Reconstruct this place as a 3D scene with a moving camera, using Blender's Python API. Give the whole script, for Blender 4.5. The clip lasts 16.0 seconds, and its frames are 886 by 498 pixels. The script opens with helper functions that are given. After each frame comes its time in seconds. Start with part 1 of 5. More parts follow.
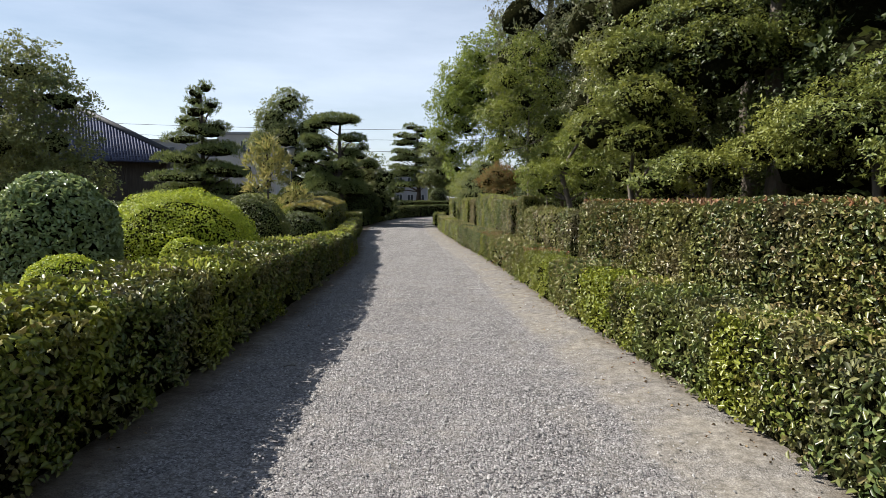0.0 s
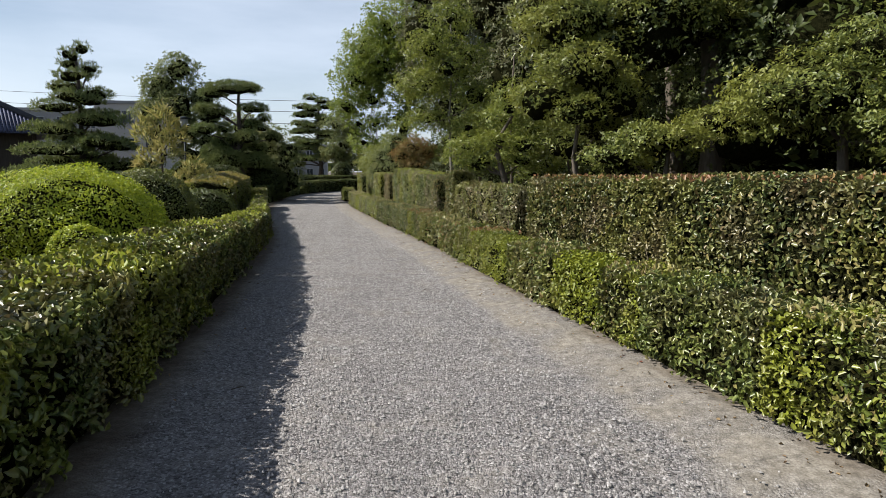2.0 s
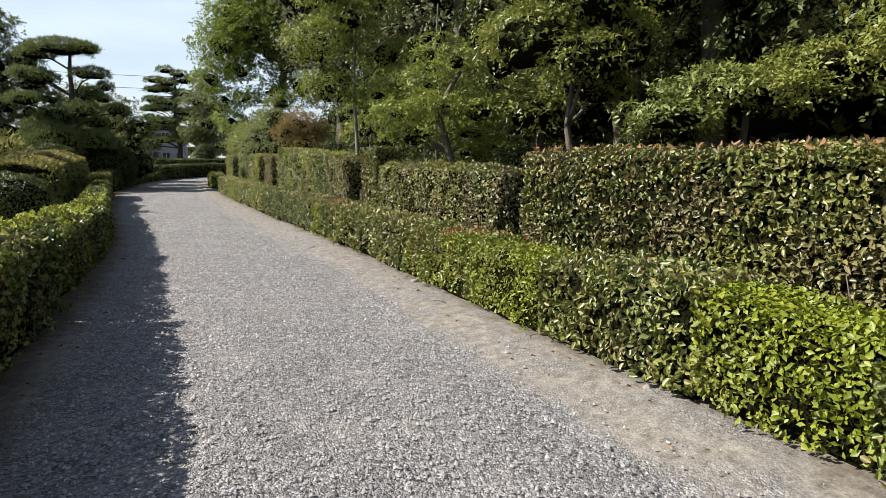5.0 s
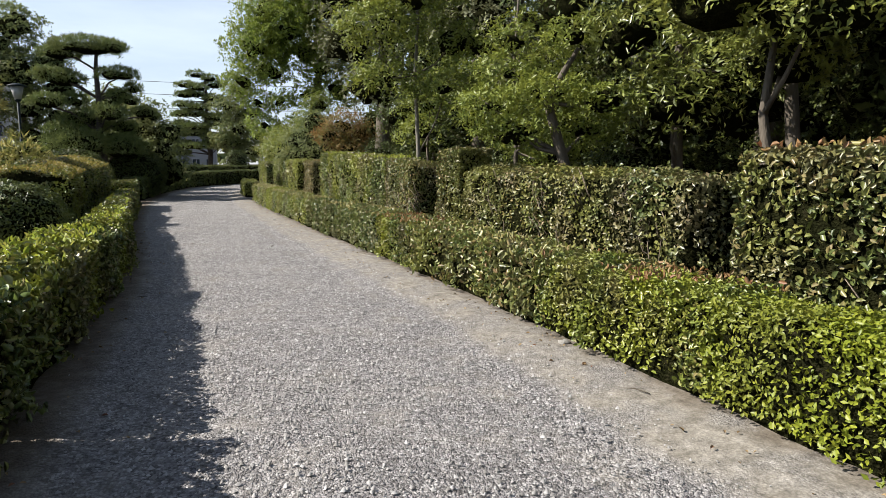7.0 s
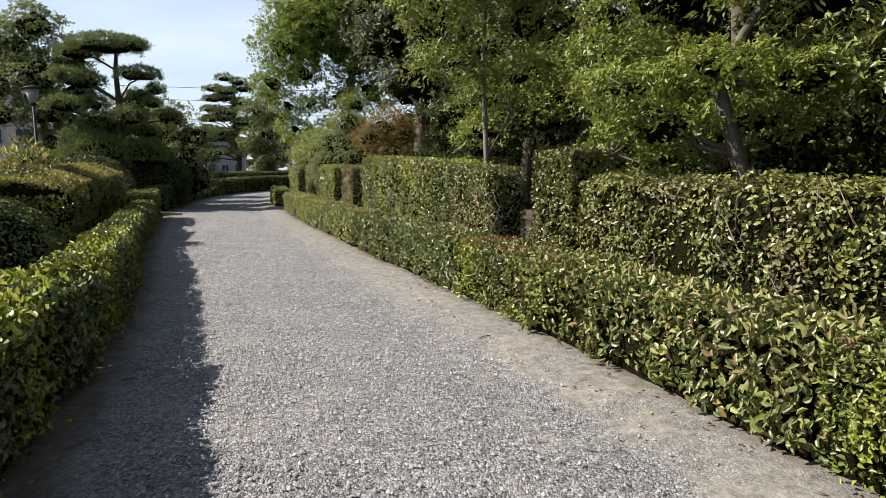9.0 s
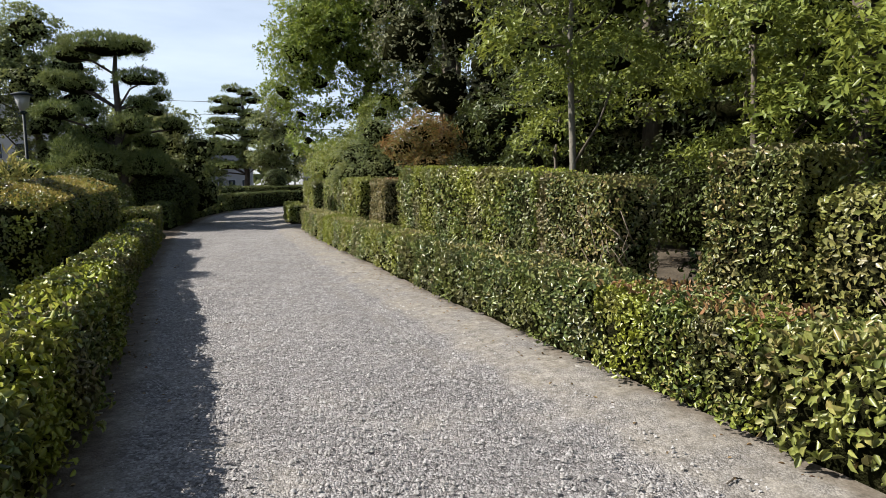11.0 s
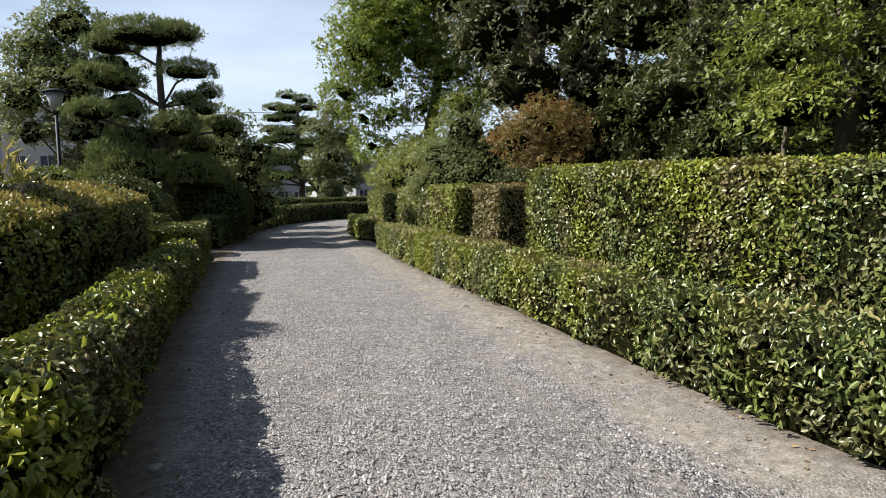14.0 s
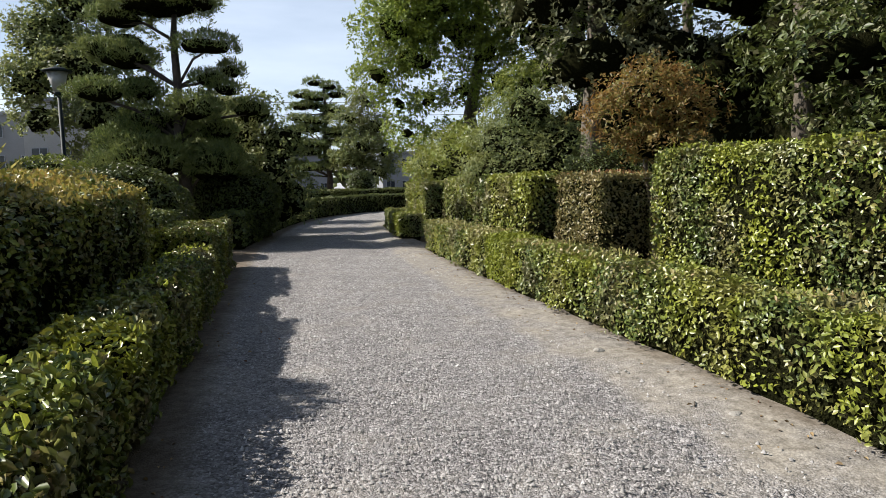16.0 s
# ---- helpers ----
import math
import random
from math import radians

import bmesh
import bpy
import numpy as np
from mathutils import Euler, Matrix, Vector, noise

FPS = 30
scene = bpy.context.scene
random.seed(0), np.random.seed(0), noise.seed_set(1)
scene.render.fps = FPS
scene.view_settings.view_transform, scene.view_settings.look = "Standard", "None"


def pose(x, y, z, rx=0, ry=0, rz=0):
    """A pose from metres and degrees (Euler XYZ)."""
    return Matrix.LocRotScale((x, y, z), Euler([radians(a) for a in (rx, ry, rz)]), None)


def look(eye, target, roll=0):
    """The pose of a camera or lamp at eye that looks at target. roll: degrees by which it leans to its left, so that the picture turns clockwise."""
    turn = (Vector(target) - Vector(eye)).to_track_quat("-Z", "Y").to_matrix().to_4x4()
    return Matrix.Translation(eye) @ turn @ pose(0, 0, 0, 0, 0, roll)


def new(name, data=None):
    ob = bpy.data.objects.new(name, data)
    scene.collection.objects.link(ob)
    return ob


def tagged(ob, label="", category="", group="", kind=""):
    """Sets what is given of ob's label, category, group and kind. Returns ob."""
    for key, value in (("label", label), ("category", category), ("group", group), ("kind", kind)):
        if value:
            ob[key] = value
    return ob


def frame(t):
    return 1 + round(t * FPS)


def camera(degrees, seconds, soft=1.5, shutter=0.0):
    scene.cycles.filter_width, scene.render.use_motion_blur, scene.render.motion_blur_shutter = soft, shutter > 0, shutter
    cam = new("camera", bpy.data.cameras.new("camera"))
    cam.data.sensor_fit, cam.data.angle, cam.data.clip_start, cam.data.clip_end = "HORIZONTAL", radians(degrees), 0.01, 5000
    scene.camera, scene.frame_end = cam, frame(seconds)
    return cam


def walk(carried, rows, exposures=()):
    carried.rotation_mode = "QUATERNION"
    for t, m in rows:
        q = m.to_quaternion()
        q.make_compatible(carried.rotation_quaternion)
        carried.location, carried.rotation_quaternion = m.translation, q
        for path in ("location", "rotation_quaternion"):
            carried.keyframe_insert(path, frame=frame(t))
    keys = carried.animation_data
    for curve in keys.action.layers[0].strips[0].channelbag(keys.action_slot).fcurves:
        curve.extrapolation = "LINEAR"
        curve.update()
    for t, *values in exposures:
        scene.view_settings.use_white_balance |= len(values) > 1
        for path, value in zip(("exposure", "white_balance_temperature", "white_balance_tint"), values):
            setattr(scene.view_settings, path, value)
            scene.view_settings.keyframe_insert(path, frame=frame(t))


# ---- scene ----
cam = camera(69.3, 16.0, soft=0.85)
PATH = [
    (0, (0.106, -0.148, 1.451), (0.104, 1.846, 1.292), 0.2),
    (0.5, (-0.06, 0.1, 1.482), (0.197, 2.076, 1.31), -0.1),
    (1, (-0.342, 0.228, 1.52), (0.101, 2.17, 1.337), -0.2),
    (1.5, (-0.388, 0.477, 1.528), (-0.007, 2.429, 1.312), -0.4),
    (2, (-0.488, 0.84, 1.477), (-0.178, 2.801, 1.238), 0.0),
    (2.5, (-0.549, 1.341, 1.43), (-0.127, 3.279, 1.169), -0.2),
    (3, (-0.611, 1.967, 1.448), (-0.126, 3.887, 1.173), 0.1),
    (5.5, (-0.755, 5.131, 1.294), (-0.044, 6.979, 1.013), 0.1),
    (6, (-0.79, 5.739, 1.281), (-0.13, 7.607, 1.01), 0.2),
    (6.5, (-0.82, 6.299, 1.288), (-0.149, 8.163, 1.016), -0.0),
    (7, (-0.882, 6.925, 1.295), (-0.26, 8.808, 1.032), -0.0),
    (7.5, (-0.924, 7.472, 1.304), (-0.303, 9.355, 1.044), -0.3),
    (8, (-0.933, 8.084, 1.319), (-0.424, 10.001, 1.063), -0.5),
    (8.5, (-0.863, 8.706, 1.308), (-0.356, 10.623, 1.047), -0.6),
    (9, (-0.899, 9.303, 1.33), (-0.355, 11.211, 1.079), -0.5),
    (9.5, (-0.93, 9.882, 1.33), (-0.378, 11.789, 1.088), -0.7),
    (10, (-1.0, 10.479, 1.342), (-0.503, 12.403, 1.114), -0.7),
    (12.5, (-1.325, 13.576, 1.242), (-0.733, 15.477, 1.06), -0.8),
    (13, (-1.403, 14.18, 1.251), (-0.938, 16.118, 1.081), -0.9),
    (13.5, (-1.471, 14.745, 1.242), (-1.046, 16.691, 1.068), -1.2),
    (14, (-1.542, 15.347, 1.25), (-1.15, 17.301, 1.08), -1.1),
    (14.5, (-1.604, 15.951, 1.238), (-1.256, 17.912, 1.057), -1.4),
    (15, (-1.663, 16.548, 1.254), (-1.371, 18.518, 1.068), -1.3),
    (15.5, (-1.709, 17.102, 1.252), (-1.404, 19.068, 1.054), -1.4),
    (16, (-1.821, 17.694, 1.267), (-1.502, 19.658, 1.071), -1.4),
]
walk(cam, [(t, look(eye, target, roll)) for t, eye, target, roll in PATH],
     exposures=[(0.0, 0.83), (0.5, 0.7), (1.0, 0.47), (2.0, 0.67), (3.0, 0.78), (5.5, 0.95), (16.0, 0.9)])


# ---- world and sun ----
SUN_TO = Vector((-0.95, 0.25, 0.84)).normalized()          # direction towards the sun
elev = math.asin(SUN_TO.z)
azim = math.atan2(SUN_TO.x, SUN_TO.y)
world = bpy.data.worlds.new("world")
scene.world = world
world.use_nodes = True
wn, wl = world.node_tree.nodes, world.node_tree.links
wn.clear()
w_out = wn.new("ShaderNodeOutputWorld")
w_bg = wn.new("ShaderNodeBackground")
w_bg.inputs["Strength"].default_value = 0.059
w_sky = wn.new("ShaderNodeTexSky")
w_sky.sky_type = 'NISHITA'
w_sky.sun_disc = False
w_sky.sun_elevation = elev
w_sky.sun_rotation = azim
w_sky.air_density, w_sky.dust_density, w_sky.ozone_density = 1.0, 0.6, 1.6
w_tc = wn.new("ShaderNodeTexCoord")
w_map = wn.new("ShaderNodeMapping")
w_map.inputs["Scale"].default_value = (1.2, 1.6, 6.0)
w_noise = wn.new("ShaderNodeTexNoise")
w_noise.inputs["Scale"].default_value = 1.4
w_noise.inputs["Detail"].default_value = 7
w_noise.inputs["Roughness"].default_value = 0.55
w_ramp = wn.new("ShaderNodeValToRGB")
w_ramp.color_ramp.elements[0].position, w_ramp.color_ramp.elements[1].position = 0.32, 0.82
w_mix = wn.new("ShaderNodeMix")
w_mix.data_type = 'RGBA'
w_mix.inputs[7].default_value = (11.2, 12.3, 14.2, 1)
w_sep = wn.new("ShaderNodeSeparateXYZ")
w_haze = wn.new("ShaderNodeMapRange")                      # haze thins out towards the zenith
w_haze.inputs["From Max"].default_value = 0.85
w_haze.inputs["To Min"].default_value, w_haze.inputs["To Max"].default_value = 0.95, 0.2
w_veil = wn.new("ShaderNodeMath")
w_veil.operation = 'MULTIPLY_ADD'
w_veil.inputs[1].default_value, w_veil.inputs[2].default_value = 0.6, 0.24
w_fac = wn.new("ShaderNodeMath")
w_fac.operation = 'MULTIPLY'
wl.new(w_tc.outputs["Generated"], w_map.inputs["Vector"])
wl.new(w_map.outputs["Vector"], w_noise.inputs["Vector"])
wl.new(w_noise.outputs["Fac"], w_ramp.inputs["Fac"])
wl.new(w_tc.outputs["Generated"], w_sep.inputs["Vector"])
wl.new(w_sep.outputs["Z"], w_haze.inputs["Value"])
wl.new(w_ramp.outputs["Color"], w_veil.inputs[0])
wl.new(w_veil.outputs[0], w_fac.inputs[0])
wl.new(w_haze.outputs["Result"], w_fac.inputs[1])
wl.new(w_fac.outputs[0], w_mix.inputs["Factor"])
wl.new(w_sky.outputs["Color"], w_mix.inputs[6])
wl.new(w_mix.outputs[2], w_bg.inputs["Color"])
wl.new(w_bg.outputs["Background"], w_out.inputs["Surface"])
sun = new("sun", bpy.data.lights.new("sun", 'SUN'))
sun.data.energy, sun.data.angle, sun.data.color = 5.0, radians(0.55), (1.0, 0.945, 0.87)
sun.matrix_world = look((-30, 12, 25), Vector((-30, 12, 25)) - SUN_TO)


# ---- materials ----
def material(name):
    m = bpy.data.materials.new(name)
    m.use_nodes = True
    n = m.node_tree.nodes
    return m, n, m.node_tree.links, n["Principled BSDF"]


def ramp(n, stops):
    r = n.new("ShaderNodeValToRGB")
    e = r.color_ramp.elements
    while len(e) < len(stops):
        e.new(0.5)
    for k, (p, c) in zip(e, stops):
        k.position, k.color = p, (*c, 1)
    return r


def leaf_material(name, colors, patch, rough=0.42, trans=0.22, patch_scale=0.9, patch_amount=0.6, lift=1.5, dry=(0.10, 0.075, 0.045), dry_amount=0.0, sat=1.0, spec=0.32, cool=(0.045, 0.075, 0.03), cool_amount=0.0, tallness=0.45):
    """Leaves: a colour for every leaf, patches of another tint over whole plants, light shining through."""
    m, n, l, b = material(name)
    geo = n.new("ShaderNodeNewGeometry")
    r = ramp(n, [(i / max(1, len(colors) - 1), tuple(v * lift for v in c)) for i, c in enumerate(colors)])
    l.new(geo.outputs["Random Per Island"], r.inputs["Fac"])
    tc = n.new("ShaderNodeNewGeometry")
    no = n.new("ShaderNodeTexNoise")
    no.inputs["Scale"].default_value, no.inputs["Detail"].default_value = patch_scale, 3
    pm = n.new("ShaderNodeMapping")
    pm.inputs["Scale"].default_value = (1, 1, tallness)
    l.new(tc.outputs["Position"], pm.inputs["Vector"])
    l.new(pm.outputs["Vector"], no.inputs["Vector"])
    ch = n.new("ShaderNodeSeparateColor")
    l.new(no.outputs["Color"], ch.inputs["Color"])
    pr = ramp(n, [(0.46, (0, 0, 0)), (0.58, (1, 1, 1))])
    l.new(ch.outputs["Red"], pr.inputs["Fac"])
    cr = n.new("ShaderNodeMapRange")
    cr.inputs["From Min"].default_value, cr.inputs["From Max"].default_value, cr.inputs["To Max"].default_value = 0.48, 0.6, cool_amount
    l.new(ch.outputs["Blue"], cr.inputs["Value"])
    cmix = n.new("ShaderNodeMix")
    cmix.data_type = 'RGBA'
    cmix.inputs[7].default_value = (*(v * lift for v in cool), 1)
    l.new(cr.outputs["Result"], cmix.inputs["Factor"])
    l.new(r.outputs["Color"], cmix.inputs[6])
    mul = n.new("ShaderNodeMath")
    mul.operation = 'MULTIPLY'
    mul.inputs[1].default_value = patch_amount
    l.new(pr.outputs["Color"], mul.inputs[0])
    mix = n.new("ShaderNodeMix")
    mix.data_type = 'RGBA'
    mix.inputs[7].default_value = (*(v * lift for v in patch), 1)
    l.new(mul.outputs[0], mix.inputs["Factor"])
    l.new(cmix.outputs[2], mix.inputs[6])
    dn = n.new("ShaderNodeTexNoise")
    dn.inputs["Scale"].default_value, dn.inputs["Detail"].default_value = patch_scale * 1.7, 5
    off = n.new("ShaderNodeVectorMath")
    off.inputs[1].default_value = (17.3, 5.1, 3.7)
    l.new(tc.outputs["Position"], off.inputs[0])
    l.new(off.outputs[0], dn.inputs["Vector"])
    dr = n.new("ShaderNodeMapRange")
    dr.inputs["From Min"].default_value, dr.inputs["From Max"].default_value, dr.inputs["To Max"].default_value = 0.48, 0.66, dry_amount
    l.new(dn.outputs["Fac"], dr.inputs["Value"])
    dmix = n.new("ShaderNodeMix")
    dmix.data_type = 'RGBA'
    dmix.inputs[7].default_value = (*(v * lift for v in dry), 1)
    l.new(dr.outputs["Result"], dmix.inputs["Factor"])
    l.new(mix.outputs[2], dmix.inputs[6])
    fine = n.new("ShaderNodeTexNoise")
    fine.inputs["Scale"].default_value = 60
    l.new(tc.outputs["Position"], fine.inputs["Vector"])
    hsv = n.new("ShaderNodeHueSaturation")
    fr = n.new("ShaderNodeMapRange")
    fr.inputs["To Min"].default_value, fr.inputs["To Max"].default_value = 0.62, 1.45
    l.new(fine.outputs["Fac"], fr.inputs["Value"])
    l.new(fr.outputs["Result"], hsv.inputs["Value"])
    hsv.inputs["Saturation"].default_value = sat
    l.new(dmix.outputs[2], hsv.inputs["Color"])
    l.new(hsv.outputs["Color"], b.inputs["Base Color"])
    b.inputs["Roughness"].default_value = rough
    b.inputs["Specular IOR Level"].default_value = spec
    tr = n.new("ShaderNodeBsdfTranslucent")
    hs = n.new("ShaderNodeHueSaturation")
    hs.inputs["Value"].default_value, hs.inputs["Saturation"].default_value = 1.35, 1.0
    hs.inputs["Hue"].default_value = 0.485
    l.new(hsv.outputs["Color"], hs.inputs["Color"])
    l.new(hs.outputs["Color"], tr.inputs["Color"])
    mx = n.new("ShaderNodeMixShader")
    mx.inputs["Fac"].default_value = trans
    l.new(b.outputs["BSDF"], mx.inputs[1])
    l.new(tr.outputs["BSDF"], mx.inputs[2])
    l.new(mx.outputs["Shader"], n["Material Output"].inputs["Surface"])
    return m


def rough_material(name, stops, scale=8.0, rough=0.85, bump=0.4, fine=40.0, metal=0.0, stretch=(1, 1, 1), dist=0.02, spec=0.4):
    """A surface of mottled colour with fine relief."""
    m, n, l, b = material(name)
    geo = n.new("ShaderNodeTexCoord")
    mp = n.new("ShaderNodeMapping")
    mp.inputs["Scale"].default_value = stretch
    l.new(geo.outputs["Object"], mp.inputs["Vector"])
    a = n.new("ShaderNodeTexNoise")
    a.inputs["Scale"].default_value, a.inputs["Detail"].default_value = scale, 6
    l.new(mp.outputs["Vector"], a.inputs["Vector"])
    f = n.new("ShaderNodeTexNoise")
    f.inputs["Scale"].default_value, f.inputs["Detail"].default_value = fine, 4
    l.new(mp.outputs["Vector"], f.inputs["Vector"])
    add = n.new("ShaderNodeMix")
    add.inputs["Factor"].default_value = 0.4
    l.new(a.outputs["Fac"], add.inputs[2])
    l.new(f.outputs["Fac"], add.inputs[3])
    r = ramp(n, stops)
    l.new(add.outputs[0], r.inputs["Fac"])
    l.new(r.outputs["Color"], b.inputs["Base Color"])
    bp = n.new("ShaderNodeBump")
    bp.inputs["Strength"].default_value, bp.inputs["Distance"].default_value = bump, dist
    l.new(f.outputs["Fac"], bp.inputs["Height"])
    l.new(bp.outputs["Normal"], b.inputs["Normal"])
    b.inputs["Roughness"].default_value, b.inputs["Metallic"].default_value = rough, metal
    b.inputs["Specular IOR Level"].default_value = spec
    return m


def path_material():
    """Crushed grey gravel, worn down to pale sandy soil along the edges and in faint wheel tracks."""
    m, n, l, b = material("gravel_path")
    geo = n.new("ShaderNodeNewGeometry")
    uv = n.new("ShaderNodeUVMap")
    uv.uv_map = "across"
    sep = n.new("ShaderNodeSeparateXYZ")
    l.new(uv.outputs["UV"], sep.inputs["Vector"])
    vor = n.new("ShaderNodeTexVoronoi")
    vor.inputs["Scale"].default_value = 72
    l.new(geo.outputs["Position"], vor.inputs["Vector"])
    vr = n.new("ShaderNodeTexVoronoi")
    vr.inputs["Scale"].default_value = 115
    l.new(geo.outputs["Position"], vr.inputs["Vector"])
    sepc = n.new("ShaderNodeSeparateColor")
    l.new(vor.outputs["Color"], sepc.inputs["Color"])
    stones = ramp(n, [(0.0, (0.12, 0.112, 0.109)), (0.25, (0.215, 0.203, 0.198)), (0.75, (0.31, 0.296, 0.29)), (1.0, (0.47, 0.452, 0.442))])
    l.new(sepc.outputs["Red"], stones.inputs["Fac"])
    soil = ramp(n, [(0.3, (0.125, 0.11, 0.088)), (0.5, (0.25, 0.226, 0.188)), (0.7, (0.35, 0.324, 0.28))])
    sn = n.new("ShaderNodeTexNoise")
    sn.inputs["Scale"].default_value, sn.inputs["Detail"].default_value = 14, 10
    sn.inputs["Roughness"].default_value = 0.7
    l.new(geo.outputs["Position"], sn.inputs["Vector"])
    l.new(sn.outputs["Fac"], soil.inputs["Fac"])
    big = n.new("ShaderNodeTexNoise")
    big.inputs["Scale"].default_value, big.inputs["Detail"].default_value = 2.1, 9
    big.inputs["Roughness"].default_value = 0.62
    l.new(geo.outputs["Position"], big.inputs["Vector"])
    # share of soil: high near both edges, some in a track right of the middle
    edge = ramp(n, [(0.0, (1, 1, 1)), (0.05, (0.7, 0.7, 0.7)), (0.12, (0.1, 0.1, 0.1)), (0.68, (0.02, 0.02, 0.02)),
                    (0.74, (0.3, 0.3, 0.3)), (0.80, (0.05, 0.05, 0.05)), (0.85, (0.75, 0.75, 0.75)), (1.0, (0.9, 0.9, 0.9))])
    l.new(sep.outputs["X"], edge.inputs["Fac"])
    sub = n.new("ShaderNodeMath")
    sub.operation = 'MULTIPLY_ADD'
    sub.inputs[1].default_value, sub.inputs[2].default_value = 2.4, -1.25
    l.new(big.outputs["Fac"], sub.inputs[0])
    tot = n.new("ShaderNodeMath")
    tot.operation = 'ADD'
    tot.use_clamp = True
    l.new(edge.outputs["Color"], tot.inputs[0])
    l.new(sub.outputs[0], tot.inputs[1])
    mix = n.new("ShaderNodeMix")
    mix.data_type = 'RGBA'
    l.new(tot.outputs[0], mix.inputs["Factor"])
    l.new(stones.outputs["Color"], mix.inputs[6])
    l.new(soil.outputs["Color"], mix.inputs[7])
    tint = n.new("ShaderNodeHueSaturation")
    tr = n.new("ShaderNodeMapRange")
    tr.inputs["To Min"].default_value, tr.inputs["To Max"].default_value = 0.72, 1.2
    l.new(big.outputs["Fac"], tr.inputs["Value"])
    # hand-sized patches where the stones lie deeper or are trodden in
    mid = n.new("ShaderNodeTexNoise")
    mid.inputs["Scale"].default_value, mid.inputs["Detail"].default_value = 11, 5
    mid.inputs["Roughness"].default_value = 0.6
    l.new(geo.outputs["Position"], mid.inputs["Vector"])
    mr = n.new("ShaderNodeMapRange")
    mr.inputs["From Min"].default_value, mr.inputs["From Max"].default_value = 0.32, 0.62
    mr.inputs["To Min"].default_value, mr.inputs["To Max"].default_value = 0.74, 1.06
    l.new(mid.outputs["Fac"], mr.inputs["Value"])
    both = n.new("ShaderNodeMath")
    both.operation = 'MULTIPLY'
    l.new(tr.outputs["Result"], both.inputs[0])
    l.new(mr.outputs["Result"], both.inputs[1])
    l.new(both.outputs[0], tint.inputs["Value"])
    # shade between the stones, painted by darkening the colour away from their middles
    crev_shade = n.new("ShaderNodeMapRange")
    crev_shade.inputs["From Min"].default_value, crev_shade.inputs["From Max"].default_value = 0.3, 0.8
    crev_shade.inputs["To Min"].default_value, crev_shade.inputs["To Max"].default_value = 1.06, 0.74
    l.new(vor.outputs["Distance"], crev_shade.inputs["Value"])
    gap = n.new("ShaderNodeHueSaturation")
    l.new(crev_shade.outputs["Result"], gap.inputs["Value"])
    l.new(mix.outputs[2], gap.inputs["Color"])
    l.new(gap.outputs["Color"], tint.inputs["Color"])
    strip = ramp(n, [(0.0, (1, 1, 1)), (0.045, (0.85, 0.85, 0.85)), (0.10, (0, 0, 0)), (0.975, (0, 0, 0)), (1.0, (0.6, 0.6, 0.6))])
    ragged = n.new("ShaderNodeMath")
    ragged.operation = 'MULTIPLY_ADD'
    ragged.inputs[1].default_value = 0.09
    l.new(big.outputs["Fac"], ragged.inputs[0])
    l.new(sep.outputs["X"], ragged.inputs[2])
    shift = n.new("ShaderNodeMath")
    shift.operation = 'SUBTRACT'
    shift.inputs[1].default_value = 0.045
    l.new(ragged.outputs[0], shift.inputs[0])
    l.new(shift.outputs[0], strip.inputs["Fac"])
    humus = ramp(n, [(0.3, (0.06, 0.045, 0.03)), (0.55, (0.115, 0.09, 0.065)), (0.75, (0.19, 0.16, 0.125))])
    l.new(sn.outputs["Fac"], humus.inputs["Fac"])
    earth = n.new("ShaderNodeMix")
    earth.data_type = 'RGBA'
    l.new(strip.outputs["Color"], earth.inputs["Factor"])
    l.new(tint.outputs["Color"], earth.inputs[6])
    l.new(humus.outputs["Color"], earth.inputs[7])
    l.new(earth.outputs[2], b.inputs["Base Color"])
    b.inputs["Specular IOR Level"].default_value = 0.2
    h = n.new("ShaderNodeMath")
    h.operation = 'ADD'
    l.new(vor.outputs["Distance"], h.inputs[0])
    l.new(vr.outputs["Distance"], h.inputs[1])
    heap = n.new("ShaderNodeTexNoise")
    heap.inputs["Scale"].default_value, heap.inputs["Detail"].default_value = 19, 3
    heap.inputs["Roughness"].default_value = 0.65
    l.new(geo.outputs["Position"], heap.inputs["Vector"])
    hp = n.new("ShaderNodeMath")
    hp.operation = 'MULTIPLY_ADD'
    hp.inputs[1].default_value = -3.0
    l.new(heap.outputs["Fac"], hp.inputs[0])
    l.new(h.outputs[0], hp.inputs[2])
    inv = n.new("ShaderNodeMath")
    inv.operation = 'SUBTRACT'
    inv.inputs[0].default_value = 1.0
    l.new(tot.outputs[0], inv.inputs[1])
    st = n.new("ShaderNodeMath")
    st.operation = 'MULTIPLY_ADD'
    st.inputs[1].default_value, st.inputs[2].default_value = 0.8, 0.15
    l.new(inv.outputs[0], st.inputs[0])
    bp = n.new("ShaderNodeBump")
    bp.invert = True
    bp.inputs["Distance"].default_value = 0.0105
    l.new(st.outputs[0], bp.inputs["Strength"])
    l.new(hp.outputs[0], bp.inputs["Height"])
    l.new(bp.outputs["Normal"], b.inputs["Normal"])
    b.inputs["Roughness"].default_value = 0.9
    return m


